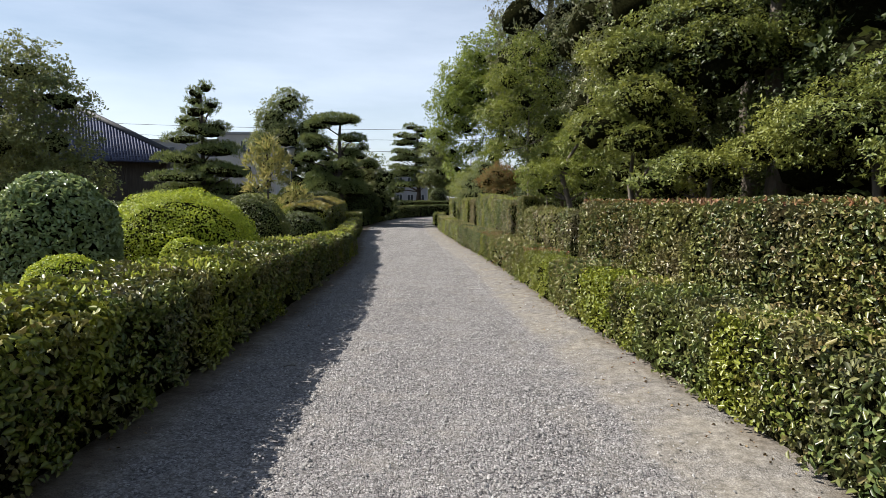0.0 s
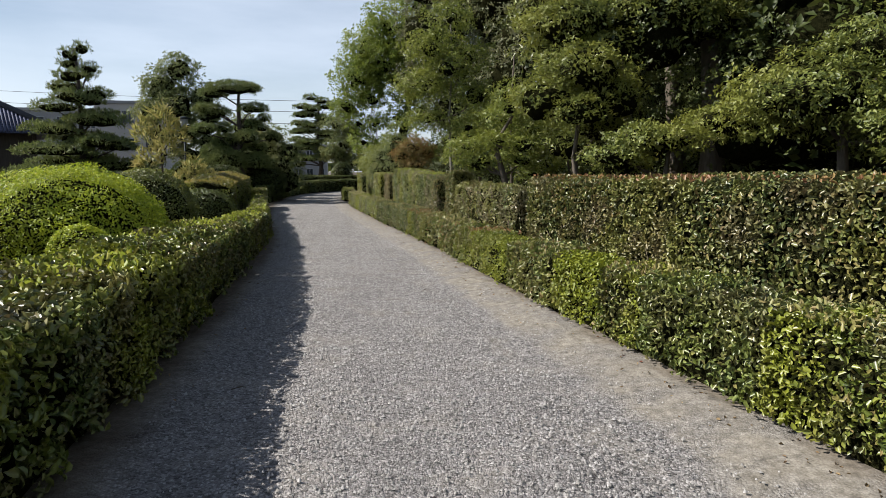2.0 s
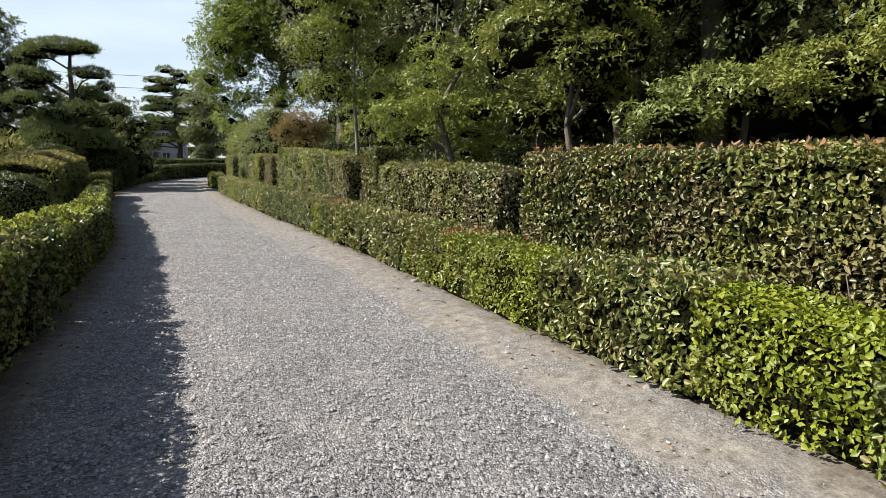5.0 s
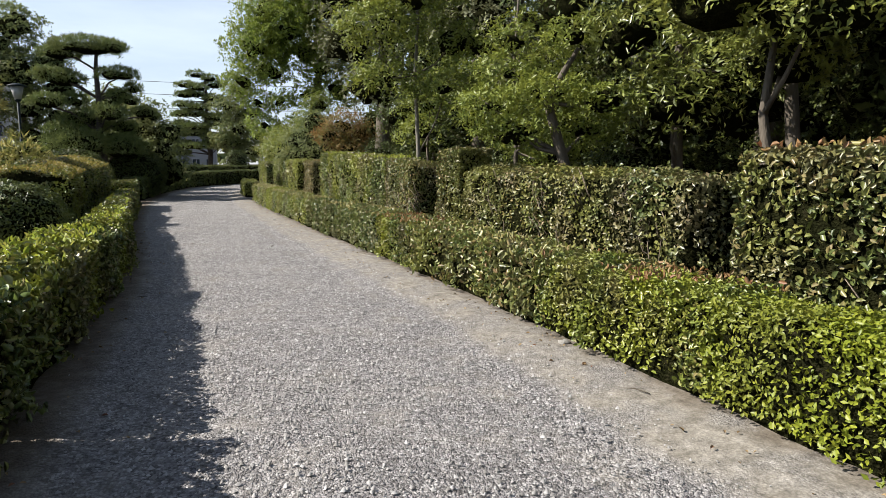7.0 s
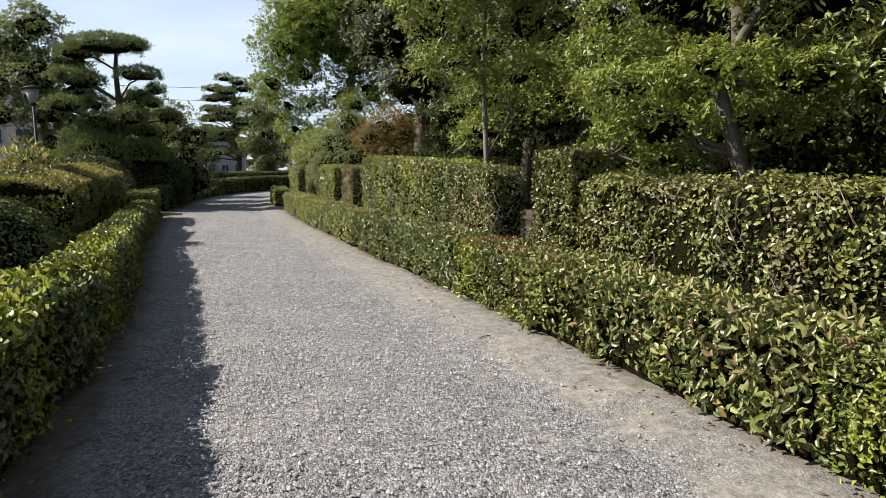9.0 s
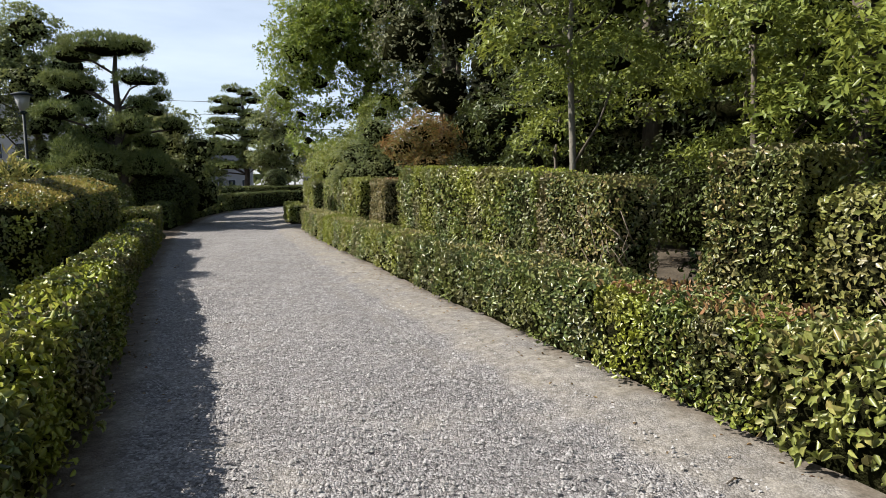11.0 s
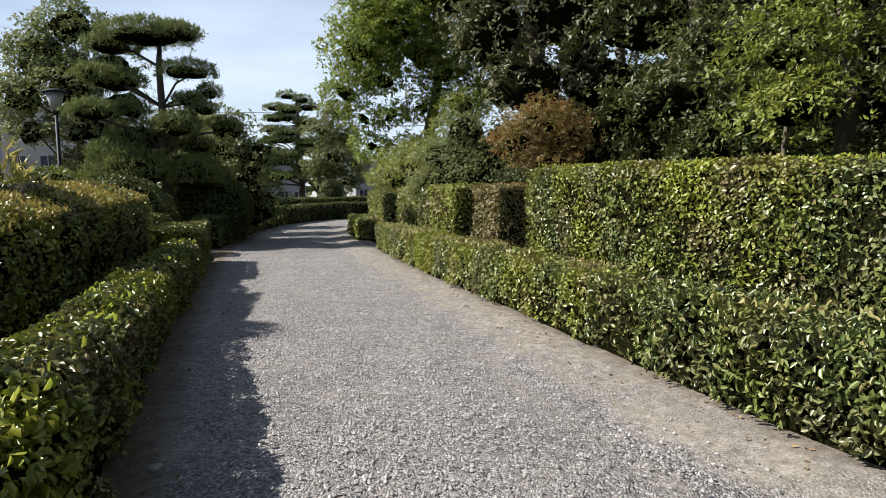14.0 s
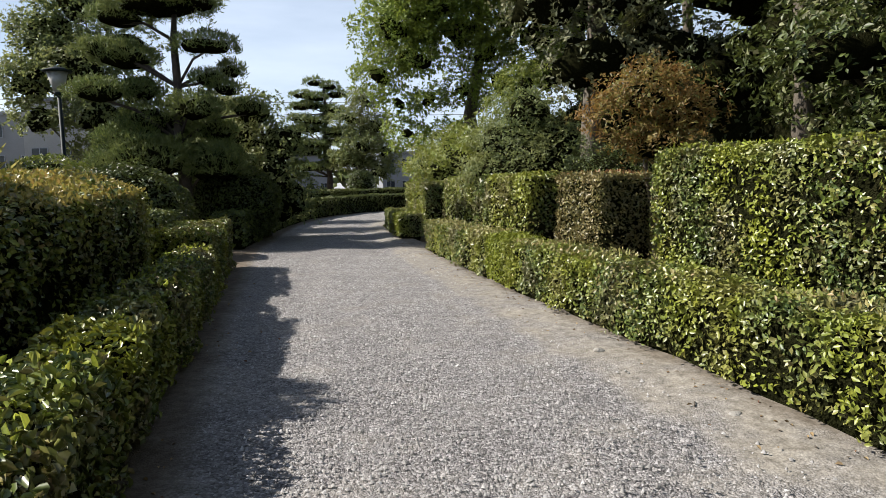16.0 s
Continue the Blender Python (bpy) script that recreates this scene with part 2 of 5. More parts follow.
HEDGE_GREEN = leaf_material("hedge_leaves", [(0.028, 0.042, 0.010), (0.055, 0.075, 0.013), (0.09, 0.115, 0.018), (0.14, 0.155, 0.03), (0.13, 0.10, 0.04)], (0.16, 0.175, 0.016), lift=1.42, rough=0.36, trans=0.1, patch_scale=1.2, patch_amount=0.7, dry_amount=0.55, spec=0.45, cool_amount=0.4)
HEDGE_COOL = leaf_material("cool_hedge_leaves", [(0.026, 0.042, 0.013), (0.05, 0.072, 0.02), (0.085, 0.11, 0.03), (0.13, 0.15, 0.045), (0.12, 0.10, 0.04)], (0.12, 0.14, 0.024), lift=1.4, rough=0.33, trans=0.1, patch_scale=1.3, patch_amount=0.5, dry_amount=0.45, spec=0.5)
HEDGE_BIG = leaf_material("large_hedge_leaves", [(0.042, 0.058, 0.014), (0.085, 0.107, 0.024), (0.14, 0.16, 0.042), (0.19, 0.195, 0.065), (0.18, 0.12, 0.05)], (0.145, 0.15, 0.03), lift=1.35, rough=0.36, trans=0.14, patch_scale=1.4, patch_amount=0.5, dry_amount=0.45, spec=0.45, cool_amount=0.15)
HEDGE_DEEP = leaf_material("tall_hedge_leaves", [(0.03, 0.04, 0.014), (0.055, 0.068, 0.017), (0.09, 0.098, 0.024), (0.135, 0.13, 0.035), (0.14, 0.095, 0.045)], (0.13, 0.13, 0.032), lift=1.55, rough=0.35, trans=0.12, patch_scale=1.0, dry_amount=0.6, spec=0.4, cool_amount=0.3)
HEDGE_DARK = leaf_material("dark_hedge_leaves", [(0.025, 0.035, 0.012), (0.045, 0.06, 0.015), (0.08, 0.10, 0.02)], (0.10, 0.11, 0.03), rough=0.5, trans=0.12, lift=1.5)
SHOOT_RED = leaf_material("young_red_leaves", [(0.14, 0.065, 0.03), (0.16, 0.105, 0.04), (0.15, 0.14, 0.04)], (0.17, 0.09, 0.05), rough=0.45)
SHOOT_LIME = leaf_material("young_lime_leaves", [(0.12, 0.16, 0.02), (0.18, 0.21, 0.03), (0.2, 0.2, 0.05)], (0.19, 0.22, 0.03), rough=0.5, trans=0.3, spec=0.2)
HEDGE_BRONZE = leaf_material("bronze_hedge_leaves", [(0.05, 0.048, 0.018), (0.10, 0.088, 0.03), (0.145, 0.115, 0.045), (0.09, 0.095, 0.025)], (0.13, 0.10, 0.04), rough=0.4, trans=0.12, spec=0.4)
HEDGE_LIME = leaf_material("lime_hedge_leaves", [(0.09, 0.115, 0.010), (0.135, 0.16, 0.013), (0.18, 0.195, 0.018)], (0.13, 0.155, 0.014), rough=0.45, trans=0.14, spec=0.35, lift=1.22, dry_amount=0.25)
# cut leaves; their pale colour also paints the sunny gloss on low hedge tops
SHOOT_PALE_LIT = leaf_material("clipped_pale_lit_leaves", [(0.12, 0.13, 0.035), (0.19, 0.18, 0.07), (0.2, 0.15, 0.07), (0.15, 0.19, 0.04)], (0.2, 0.18, 0.06), rough=0.4, trans=0.2, spec=0.5)
# bronze tips, with the box hedge's sunlit top painted into their brighter colour
SHOOT_BRONZE_LIT = leaf_material("bronze_lit_tip_leaves", [(0.14, 0.14, 0.028), (0.18, 0.165, 0.035), (0.2, 0.145, 0.04), (0.14, 0.16, 0.03)], (0.19, 0.155, 0.04), rough=0.4, trans=0.25, spec=0.4)
BALL_LIME = leaf_material("azalea_leaves", [(0.09, 0.125, 0.010), (0.145, 0.18, 0.015), (0.19, 0.22, 0.02)], (0.15, 0.19, 0.016), rough=0.5, patch_scale=2, trans=0.3, lift=2.0)
BALL_GREY = leaf_material("glossy_leaves", [(0.035, 0.052, 0.02), (0.06, 0.085, 0.03), (0.10, 0.12, 0.05)], (0.09, 0.11, 0.05), rough=0.24, lift=3.0, spec=0.6)
TREE_DARK = leaf_material("dark_tree_leaves", [(0.018, 0.026, 0.009), (0.035, 0.05, 0.012), (0.06, 0.078, 0.017)], (0.065, 0.078, 0.018), rough=0.45, patch_scale=0.5, lift=1.35, trans=0.2)
TREE_MID = leaf_material("tree_leaves", [(0.042, 0.056, 0.014), (0.08, 0.098, 0.022), (0.135, 0.152, 0.036)], (0.13, 0.138, 0.026), rough=0.4, patch_scale=0.6, lift=1.68, trans=0.27)
TREE_BRIGHT = leaf_material("bright_tree_leaves", [(0.06, 0.083, 0.015), (0.108, 0.138, 0.025), (0.17, 0.198, 0.042)], (0.155, 0.178, 0.03), rough=0.4, trans=0.3, patch_scale=0.7, lift=1.25)
CAMPHOR = leaf_material("camphor_leaves", [(0.05, 0.075, 0.012), (0.09, 0.125, 0.018), (0.14, 0.175, 0.03)], (0.12, 0.15, 0.024), rough=0.42, trans=0.3, patch_scale=0.6, lift=1.7)
TREE_LANCE = leaf_material("lance_tree_leaves", [(0.06, 0.075, 0.014), (0.105, 0.125, 0.026), (0.17, 0.185, 0.05)], (0.15, 0.16, 0.035), rough=0.32, trans=0.22, patch_scale=0.7, lift=1.35, spec=0.5)
TREE_GREY = leaf_material("grey_tree_leaves", [(0.05, 0.055, 0.028), (0.085, 0.092, 0.045), (0.12, 0.125, 0.06)], (0.10, 0.10, 0.05), rough=0.55, patch_scale=0.8, lift=1.6)
ORANGE = leaf_material("bronze_leaves", [(0.06, 0.068, 0.016), (0.115, 0.08, 0.022), (0.145, 0.085, 0.024), (0.10, 0.108, 0.026), (0.155, 0.115, 0.03)], (0.15, 0.08, 0.022), rough=0.5, trans=0.35, patch_scale=1.5, lift=1.4)
TREE_OLIVE = leaf_material("olive_tree_leaves", [(0.03, 0.04, 0.016), (0.055, 0.07, 0.024), (0.09, 0.105, 0.034)], (0.085, 0.09, 0.032), rough=0.5, patch_scale=0.5, lift=2.3, trans=0.36)
NEEDLES = leaf_material("pine_needles", [(0.022, 0.032, 0.012), (0.042, 0.058, 0.017), (0.068, 0.082, 0.024)], (0.06, 0.07, 0.022), rough=0.6, trans=0.22, patch_scale=1.2, lift=2.7)
NEEDLES_YOUNG = leaf_material("young_pine_needles", [(0.10, 0.11, 0.03), (0.15, 0.155, 0.045), (0.19, 0.17, 0.06)], (0.17, 0.15, 0.05), rough=0.55, trans=0.3, patch_scale=2, lift=1.9)
LITTER = leaf_material("dry_leaf_litter", [(0.10, 0.06, 0.03), (0.2, 0.13, 0.06), (0.3, 0.22, 0.11), (0.14, 0.05, 0.03)], (0.2, 0.15, 0.08), rough=0.7, trans=0.1, lift=1.0, sat=1.0)
# near-black colour for solid cores: paints the deep shade between leaves
CORE_SHADE = rough_material("core_shade", [(0.3, (0.006, 0.007, 0.003)), (0.55, (0.016, 0.017, 0.007)), (0.75, (0.04, 0.034, 0.02))], scale=14, fine=55, bump=1.0, dist=0.06, rough=1.0, spec=0.0)
BARK = rough_material("bark", [(0.3, (0.05, 0.04, 0.03)), (0.6, (0.12, 0.10, 0.075)), (0.8, (0.2, 0.18, 0.14))], scale=6, fine=30, bump=0.9, stretch=(1, 1, 0.25))
BARK_PALE = rough_material("pale_bark", [(0.3, (0.09, 0.085, 0.065)), (0.6, (0.17, 0.155, 0.125)), (0.8, (0.25, 0.235, 0.195))], scale=5, fine=35, bump=0.7, stretch=(1, 1, 0.4))
PINE_BARK = rough_material("pine_bark", [(0.3, (0.03, 0.025, 0.022)), (0.6, (0.08, 0.065, 0.055)), (0.8, (0.13, 0.11, 0.09))], scale=9, fine=28, bump=1.0, stretch=(1, 1, 0.4))
BARE_TWIG = rough_material("bare_twigs", [(0.3, (0.12, 0.09, 0.065)), (0.7, (0.26, 0.21, 0.16))], scale=20, fine=60)
SOIL = rough_material("garden_soil", [(0.3, (0.03, 0.024, 0.016)), (0.5, (0.07, 0.054, 0.036)), (0.72, (0.14, 0.115, 0.08))], scale=1.2, fine=26, bump=0.8, dist=0.03)
PEBBLE = leaf_material("pebbles", [(0.16, 0.15, 0.138), (0.27, 0.255, 0.235), (0.32, 0.307, 0.297), (0.42, 0.405, 0.392)], (0.28, 0.266, 0.25), rough=0.85, trans=0.0, lift=1.0, sat=0.8)
PATH_MAT = path_material()
ROOF_TILE = rough_material("roof_tiles", [(0.3, (0.045, 0.052, 0.085)), (0.6, (0.08, 0.092, 0.15)), (0.8, (0.12, 0.135, 0.2))], scale=3, fine=20, rough=0.7, bump=0.2, spec=0.15)
RIDGE_TILE = rough_material("ridge_tiles", [(0.3, (0.02, 0.022, 0.028)), (0.7, (0.045, 0.048, 0.058))], scale=3, fine=20, rough=0.7, bump=0.2)
DARK_WOOD = rough_material("dark_wood", [(0.3, (0.02, 0.016, 0.013)), (0.7, (0.055, 0.045, 0.035))], scale=3, fine=25, rough=0.7, stretch=(4, 4, 0.4))
PLASTER = rough_material("white_plaster", [(0.3, (0.3, 0.295, 0.28)), (0.7, (0.4, 0.395, 0.37))], scale=0.6, fine=12, rough=0.9, bump=0.1)
CONCRETE = rough_material("grey_cladding", [(0.3, (0.17, 0.18, 0.19)), (0.7, (0.25, 0.26, 0.27))], scale=0.5, fine=10, rough=0.8, bump=0.1)
GLASS = rough_material("window_glass", [(0.3, (0.02, 0.025, 0.03)), (0.7, (0.05, 0.06, 0.07))], scale=1, fine=4, rough=0.08, bump=0.0)
PALE_STONE = rough_material("pale_stone", [(0.3, (0.2, 0.187, 0.165)), (0.7, (0.34, 0.325, 0.295))], scale=20, fine=90, bump=0.5)
LAMP_METAL = rough_material("painted_steel", [(0.3, (0.010, 0.017, 0.021)), (0.7, (0.018, 0.027, 0.033))], spec=0.15, scale=6, fine=50, rough=0.6, bump=0.1)
LAMP_GLASS = rough_material("frosted_lamp_glass", [(0.3, (0.28, 0.28, 0.27)), (0.7, (0.36, 0.36, 0.35))], scale=6, fine=50, rough=0.35, bump=0.0)
GALV = rough_material("galvanised_steel", [(0.3, (0.25, 0.26, 0.28)), (0.7, (0.38, 0.39, 0.41))], scale=6, fine=30, rough=0.5, metal=0.6, bump=0.1)

rng = np.random.default_rng(7)


# ---- builders ----
def obj(name, mesh, mat, parent=None, label=""):
    ob = new(name, mesh)
    if mat:
        mesh.materials.append(mat)
    if parent:
        ob.parent = parent
    if label:
        tagged(ob, label=label)
    return ob


def part(name, bm, mat, parent=None, label="", smooth=True):
    me = bpy.data.meshes.new(name)
    bm.to_mesh(me)
    bm.free()
    if smooth:
        me.shade_smooth()
    return obj(name, me, mat, parent, label)


def thing(name, label, category, at=(0, 0, 0), group="", kind=""):
    e = new(name)
    e.location = at
    return tagged(e, label, category, group, kind)


def raw_mesh(name, verts, faces):
    """A mesh from numpy arrays; all faces have the same number of corners."""
    me = bpy.data.meshes.new(name)
    nf, k = faces.shape
    me.vertices.add(len(verts))
    me.vertices.foreach_set("co", np.ascontiguousarray(verts, np.float32).ravel())
    me.loops.add(nf * k)
    me.loops.foreach_set("vertex_index", np.ascontiguousarray(faces, np.int32).ravel())
    me.polygons.add(nf)
    me.polygons.foreach_set("loop_start", np.arange(0, nf * k, k, dtype=np.int32))
    me.update(calc_edges=True)
    return me


def unit(v):
    return v / (np.linalg.norm(v, axis=1, keepdims=True) + 1e-9)


def leaf_mesh(name, P, N, size, ratio=0.5, fine=False, fold=0.12, along=None):
    """One folded leaf at each point P that faces N; size is its length. fine: six-cornered outline, else four."""
    n = len(P)
    L = size * rng.uniform(0.65, 1.25, (n, 1))
    W = L * ratio * rng.uniform(0.8, 1.2, (n, 1))
    d = rng.normal(size=(n, 3)) if along is None else along + 0.45 * rng.normal(size=(n, 3))
    d = unit(d - N * (d * N).sum(1, keepdims=True)) if along is None else unit(d)
    s = unit(np.cross(N, d))
    N = unit(np.cross(d, s))
    lift = N * W * fold * 2
    if fine:
        droop = N * L * 0.14
        v = np.stack([P - d * L * .5 - droop, P - d * L * .18 + s * W * .46 + lift, P + d * L * .2 + s * W * .4 + lift,
                      P + d * L * .5 - droop, P + d * L * .2 - s * W * .4 + lift, P - d * L * .18 - s * W * .46 + lift], 1).reshape(-1, 3)
        o = np.arange(n)[:, None] * 6
        f = np.concatenate([o + np.array([[0, 3, 2, 1]]), o + np.array([[0, 5, 4, 3]])])
    else:
        v = np.stack([P - d * L * .5, P + s * W * .5 + lift - d * L * .05, P + d * L * .5, P - s * W * .5 + lift - d * L * .05], 1).reshape(-1, 3)
        o = np.arange(n)[:, None] * 4
        f = np.concatenate([o + np.array([[0, 2, 1]]), o + np.array([[0, 3, 2]])])
    return raw_mesh(name, v, f)


def wobble(P, scale, seed=0.0):
    """Smooth pseudo-noise in about -1..1."""
    a, b, c = (P * scale).T
    q = seed * 1.7
    return (np.sin(a * 1.3 + b * 0.7 + q) * np.cos(b * 1.1 - c * 1.7 + q * 2) + np.sin(a * 2.9 - c * 2.3 + q * 3) * 0.5 + np.sin(b * 3.7 + c * 2.1 + a * 0.6 - q) * 0.5) / 1.6


def tube(bm, pts, radii, seg=7):
    """A tapered tube through the points."""
    rings = []
    for i, p in enumerate(pts):
        p = Vector(p)
        a, b = Vector(pts[max(0, i - 1)]), Vector(pts[min(len(pts) - 1, i + 1)])
        t = (b - a).normalized()
        u = t.cross(Vector((0.31, 0.9, 0.12))).normalized()
        w = t.cross(u)
        rings.append([bm.verts.new(p + (u * math.cos(k * math.tau / seg) + w * math.sin(k * math.tau / seg)) * radii[i] * (1 + 0.08 * math.sin(3 * k + i))) for k in range(seg)])
    for r0, r1 in zip(rings, rings[1:]):
        for k in range(seg):
            bm.faces.new((r0[k], r0[(k + 1) % seg], r1[(k + 1) % seg], r1[k]))
    bm.faces.new(rings[-1])
    bm.faces.new(rings[0][::-1])


def box(bm, x0, y0, z0, x1, y1, z1, bevel=0.0):
    r = bmesh.ops.create_cube(bm, size=1, matrix=Matrix.Translation(((x0 + x1) / 2, (y0 + y1) / 2, (z0 + z1) / 2)) @ Matrix.Diagonal((x1 - x0, y1 - y0, z1 - z0, 1)))
    if bevel:
        bmesh.ops.bevel(bm, geom=list({e for v in r["verts"] for e in v.link_edges}), offset=bevel, segments=2, affect='EDGES')


def resample(pts, step):
    pts = np.array(pts, float)
    seg = np.linalg.norm(np.diff(pts[:, :2], axis=0), axis=1)
    s = np.r_[0, np.cumsum(seg)]
    n = max(2, int(s[-1] / step) + 1)
    q = np.linspace(0, s[-1], n)
    return np.stack([np.interp(q, s, pts[:, k]) for k in range(pts.shape[1])], 1), q


def hedge(label, pts, side, thick, mat, size=0.05, dens=2300, back=0.25, ratio=0.55, fine=True, rough=0.035, round_=0.08, shoots=None, shoot_dens=120, foot=0.07, seed=1.0, name="hedge", group="", lean=0.0, dome=0.0, hang=0.0):
    """A clipped hedge. pts: (x, y, height) along its face; side: +1 when its body lies right of the way the points run, else -1."""
    C, q = resample(pts, 0.2)
    t = np.gradient(C[:, :2], axis=0)
    t /= np.linalg.norm(t, axis=1, keepdims=True)
    nrm = np.stack([t[:, 1], -t[:, 0]], 1) * side            # from the face into the body
    e = thing(name, label, "hedge", (float(C[:, 0].mean()), float(C[:, 1].mean()), 0), group)
    base = np.array(e.location)

    def place(s, u, z):
        """s along, u depth from the face, z height -> world"""
        x = np.interp(s, q, C[:, 0]) + np.interp(s, q, nrm[:, 0]) * u
        y = np.interp(s, q, C[:, 1]) + np.interp(s, q, nrm[:, 1]) * u
        return np.stack([x, y, z], 1)
    # solid inner body, coloured near-black as the shade behind the leaves
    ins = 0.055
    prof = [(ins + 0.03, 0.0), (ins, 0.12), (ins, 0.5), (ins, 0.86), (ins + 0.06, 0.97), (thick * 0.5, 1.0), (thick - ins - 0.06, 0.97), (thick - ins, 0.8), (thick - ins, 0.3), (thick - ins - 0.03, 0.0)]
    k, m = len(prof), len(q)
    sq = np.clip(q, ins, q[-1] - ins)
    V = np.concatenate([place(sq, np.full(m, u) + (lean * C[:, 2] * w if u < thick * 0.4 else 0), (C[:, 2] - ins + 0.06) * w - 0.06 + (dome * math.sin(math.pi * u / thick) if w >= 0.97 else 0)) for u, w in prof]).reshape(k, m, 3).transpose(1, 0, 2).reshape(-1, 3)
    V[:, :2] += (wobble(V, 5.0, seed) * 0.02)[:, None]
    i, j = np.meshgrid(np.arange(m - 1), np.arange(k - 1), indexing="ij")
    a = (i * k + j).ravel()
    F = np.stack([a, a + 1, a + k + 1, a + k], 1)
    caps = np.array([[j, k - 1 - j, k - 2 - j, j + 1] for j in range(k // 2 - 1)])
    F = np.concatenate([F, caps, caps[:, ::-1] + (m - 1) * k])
    obj("shade_core", raw_mesh("shade_core", V - base, F), CORE_SHADE, e, "near-black solid core that paints the shade inside the hedge")
    # leaves on face, top, back and ends
    ln, h = q[-1], C[:, 2].mean()
    P, N = [], []
    nn = lambda s: np.stack([np.interp(s, q, nrm[:, 0]), np.interp(s, q, nrm[:, 1]), 0 * s], 1)
    for what, area, f in (("face", ln * h, 1.0), ("top", ln * thick, 1.35), ("back", ln * h, back), ("start", thick * h, 1.0), ("end", thick * h, 0.8)):
        c = int(area * dens * f)
        s = rng.uniform(0, ln, c)
        u = rng.uniform(0, thick, c)
        w = rng.uniform(0, 1, c) ** 0.9
        H = np.interp(s, q, C[:, 2])
        d = rng.uniform(-0.055, 0.02, c) if rough < 0.05 else rng.uniform(-0.05, 0.03, c)
        if what in ("face", "back"):
            z = foot + (H - foot) * w
            pull = np.clip(round_ - (H - z), 0, round_)
            inset = round_ - np.sqrt(np.maximum(0, round_ ** 2 - pull ** 2))
            uu = inset - d + lean * z - 0.05 * np.clip(0.2 - z, 0, 1) / 0.2 * (1 + np.sin(s * 5.3 + seed) + np.sin(s * 13.1))
            if what == "back":
                uu = thick - uu
            p = place(s, uu, z)
            nv = -nn(s) if what == "face" else nn(s)
        elif what == "top":
            ed = np.minimum(u, thick - u)
            pull = np.clip(round_ - ed, 0, round_)
            z = H - (round_ - np.sqrt(np.maximum(0, round_ ** 2 - pull ** 2))) + d
            z = z + dome * np.sin(np.pi * u / thick)
            p, nv = place(s, u, z), np.tile([0, 0, 1.0], (c, 1)) + nn(s) * (-2.2 * dome / thick * np.cos(np.pi * u / thick))[:, None]
        else:
            s = np.full(c, 0.0 if what == "start" else ln) + (-d if what == "end" else d) * -1
            z = foot + (np.interp(s, q, C[:, 2]) - foot) * w
            p = place(s, u, z)
            sg = -1 if what == "start" else 1
            tv = t[0 if what == "start" else -1]
            p[:, :2] += tv * sg * np.abs(d)[:, None]
            nv = np.tile([tv[0] * sg, tv[1] * sg, 0], (c, 1))
        nv = nv.astype(float)
        p = p + nv * (wobble(p, 2.2, seed)[:, None] * rough + wobble(p, 0.9, seed + 4)[:, None] * rough * 0.7 + wobble(p, 7.0, seed + 3)[:, None] * rough * 0.6 + wobble(p, 19.0, seed + 8)[:, None] * rough * 0.4)
        keep = rng.uniform(0, 1, c) < np.clip(0.8 + 0.55 * wobble(p, 3.1, seed + 5) + 0.5 * wobble(p, 13.0, seed + 2), 0.15, 1)
        P.append(p[keep])
        N.append(nv[keep])
    P, N = np.concatenate(P), np.concatenate(N)
    P[:, 2] = np.maximum(P[:, 2], 0.02)
    N = unit(N + np.array([0, 0, 0.3]) + 0.85 * rng.normal(size=N.shape))
    way = None if not hang else unit(rng.normal(size=N.shape) + hang * (0.6 * N + np.array([0, 0, -1.6])))
    obj("leaves", leaf_mesh("leaves", P - base, N, size, ratio, fine, along=way), mat, e)
    # red and lime: young growth; pale and bronze also paint in the sunlit top
    if shoots:
        c = int(ln * thick * shoot_dens)
        s, u = rng.uniform(0, ln, c), rng.uniform(0, thick, c)
        p = place(s, u, np.interp(s, q, C[:, 2]) + rng.uniform(0.0, 0.05, c) + dome * np.sin(np.pi * u / thick))
        keep = wobble(p, 1.3, seed + 9) > -0.35
        p = p[keep]
        up = unit(np.array([0, 0, 1.0]) + 0.5 * rng.normal(size=p.shape))
        obj("young_growth", leaf_mesh("young_growth", p - base, unit(rng.normal(size=p.shape)), size * 1.1, ratio * 0.85, fine, along=up), shoots, e, "fresh young growth on top")["kind"] = "stuff"
    return e


def shell(c, r, dens, low=-0.6, jitter=0.1, seed=0.0, lump=0.12):
    """Points and normals on a lumpy ellipsoid."""
    r = np.array(r, float)
    area = 4 * math.pi * ((r[0] * r[1]) ** 1.6 / 3 + (r[0] * r[2]) ** 1.6 / 3 + (r[1] * r[2]) ** 1.6 / 3) ** (1 / 1.6)
    n = max(12, int(area * dens))
    d = unit(rng.normal(size=(n, 3)))
    d = d[d[:, 2] > low]
    k = 1 + lump * wobble(d * 2.2 + np.array(c), 1.6, seed) + rng.uniform(-jitter, jitter * 0.6, len(d))
    return np.array(c) + d * r * k[:, None], unit(d / r)


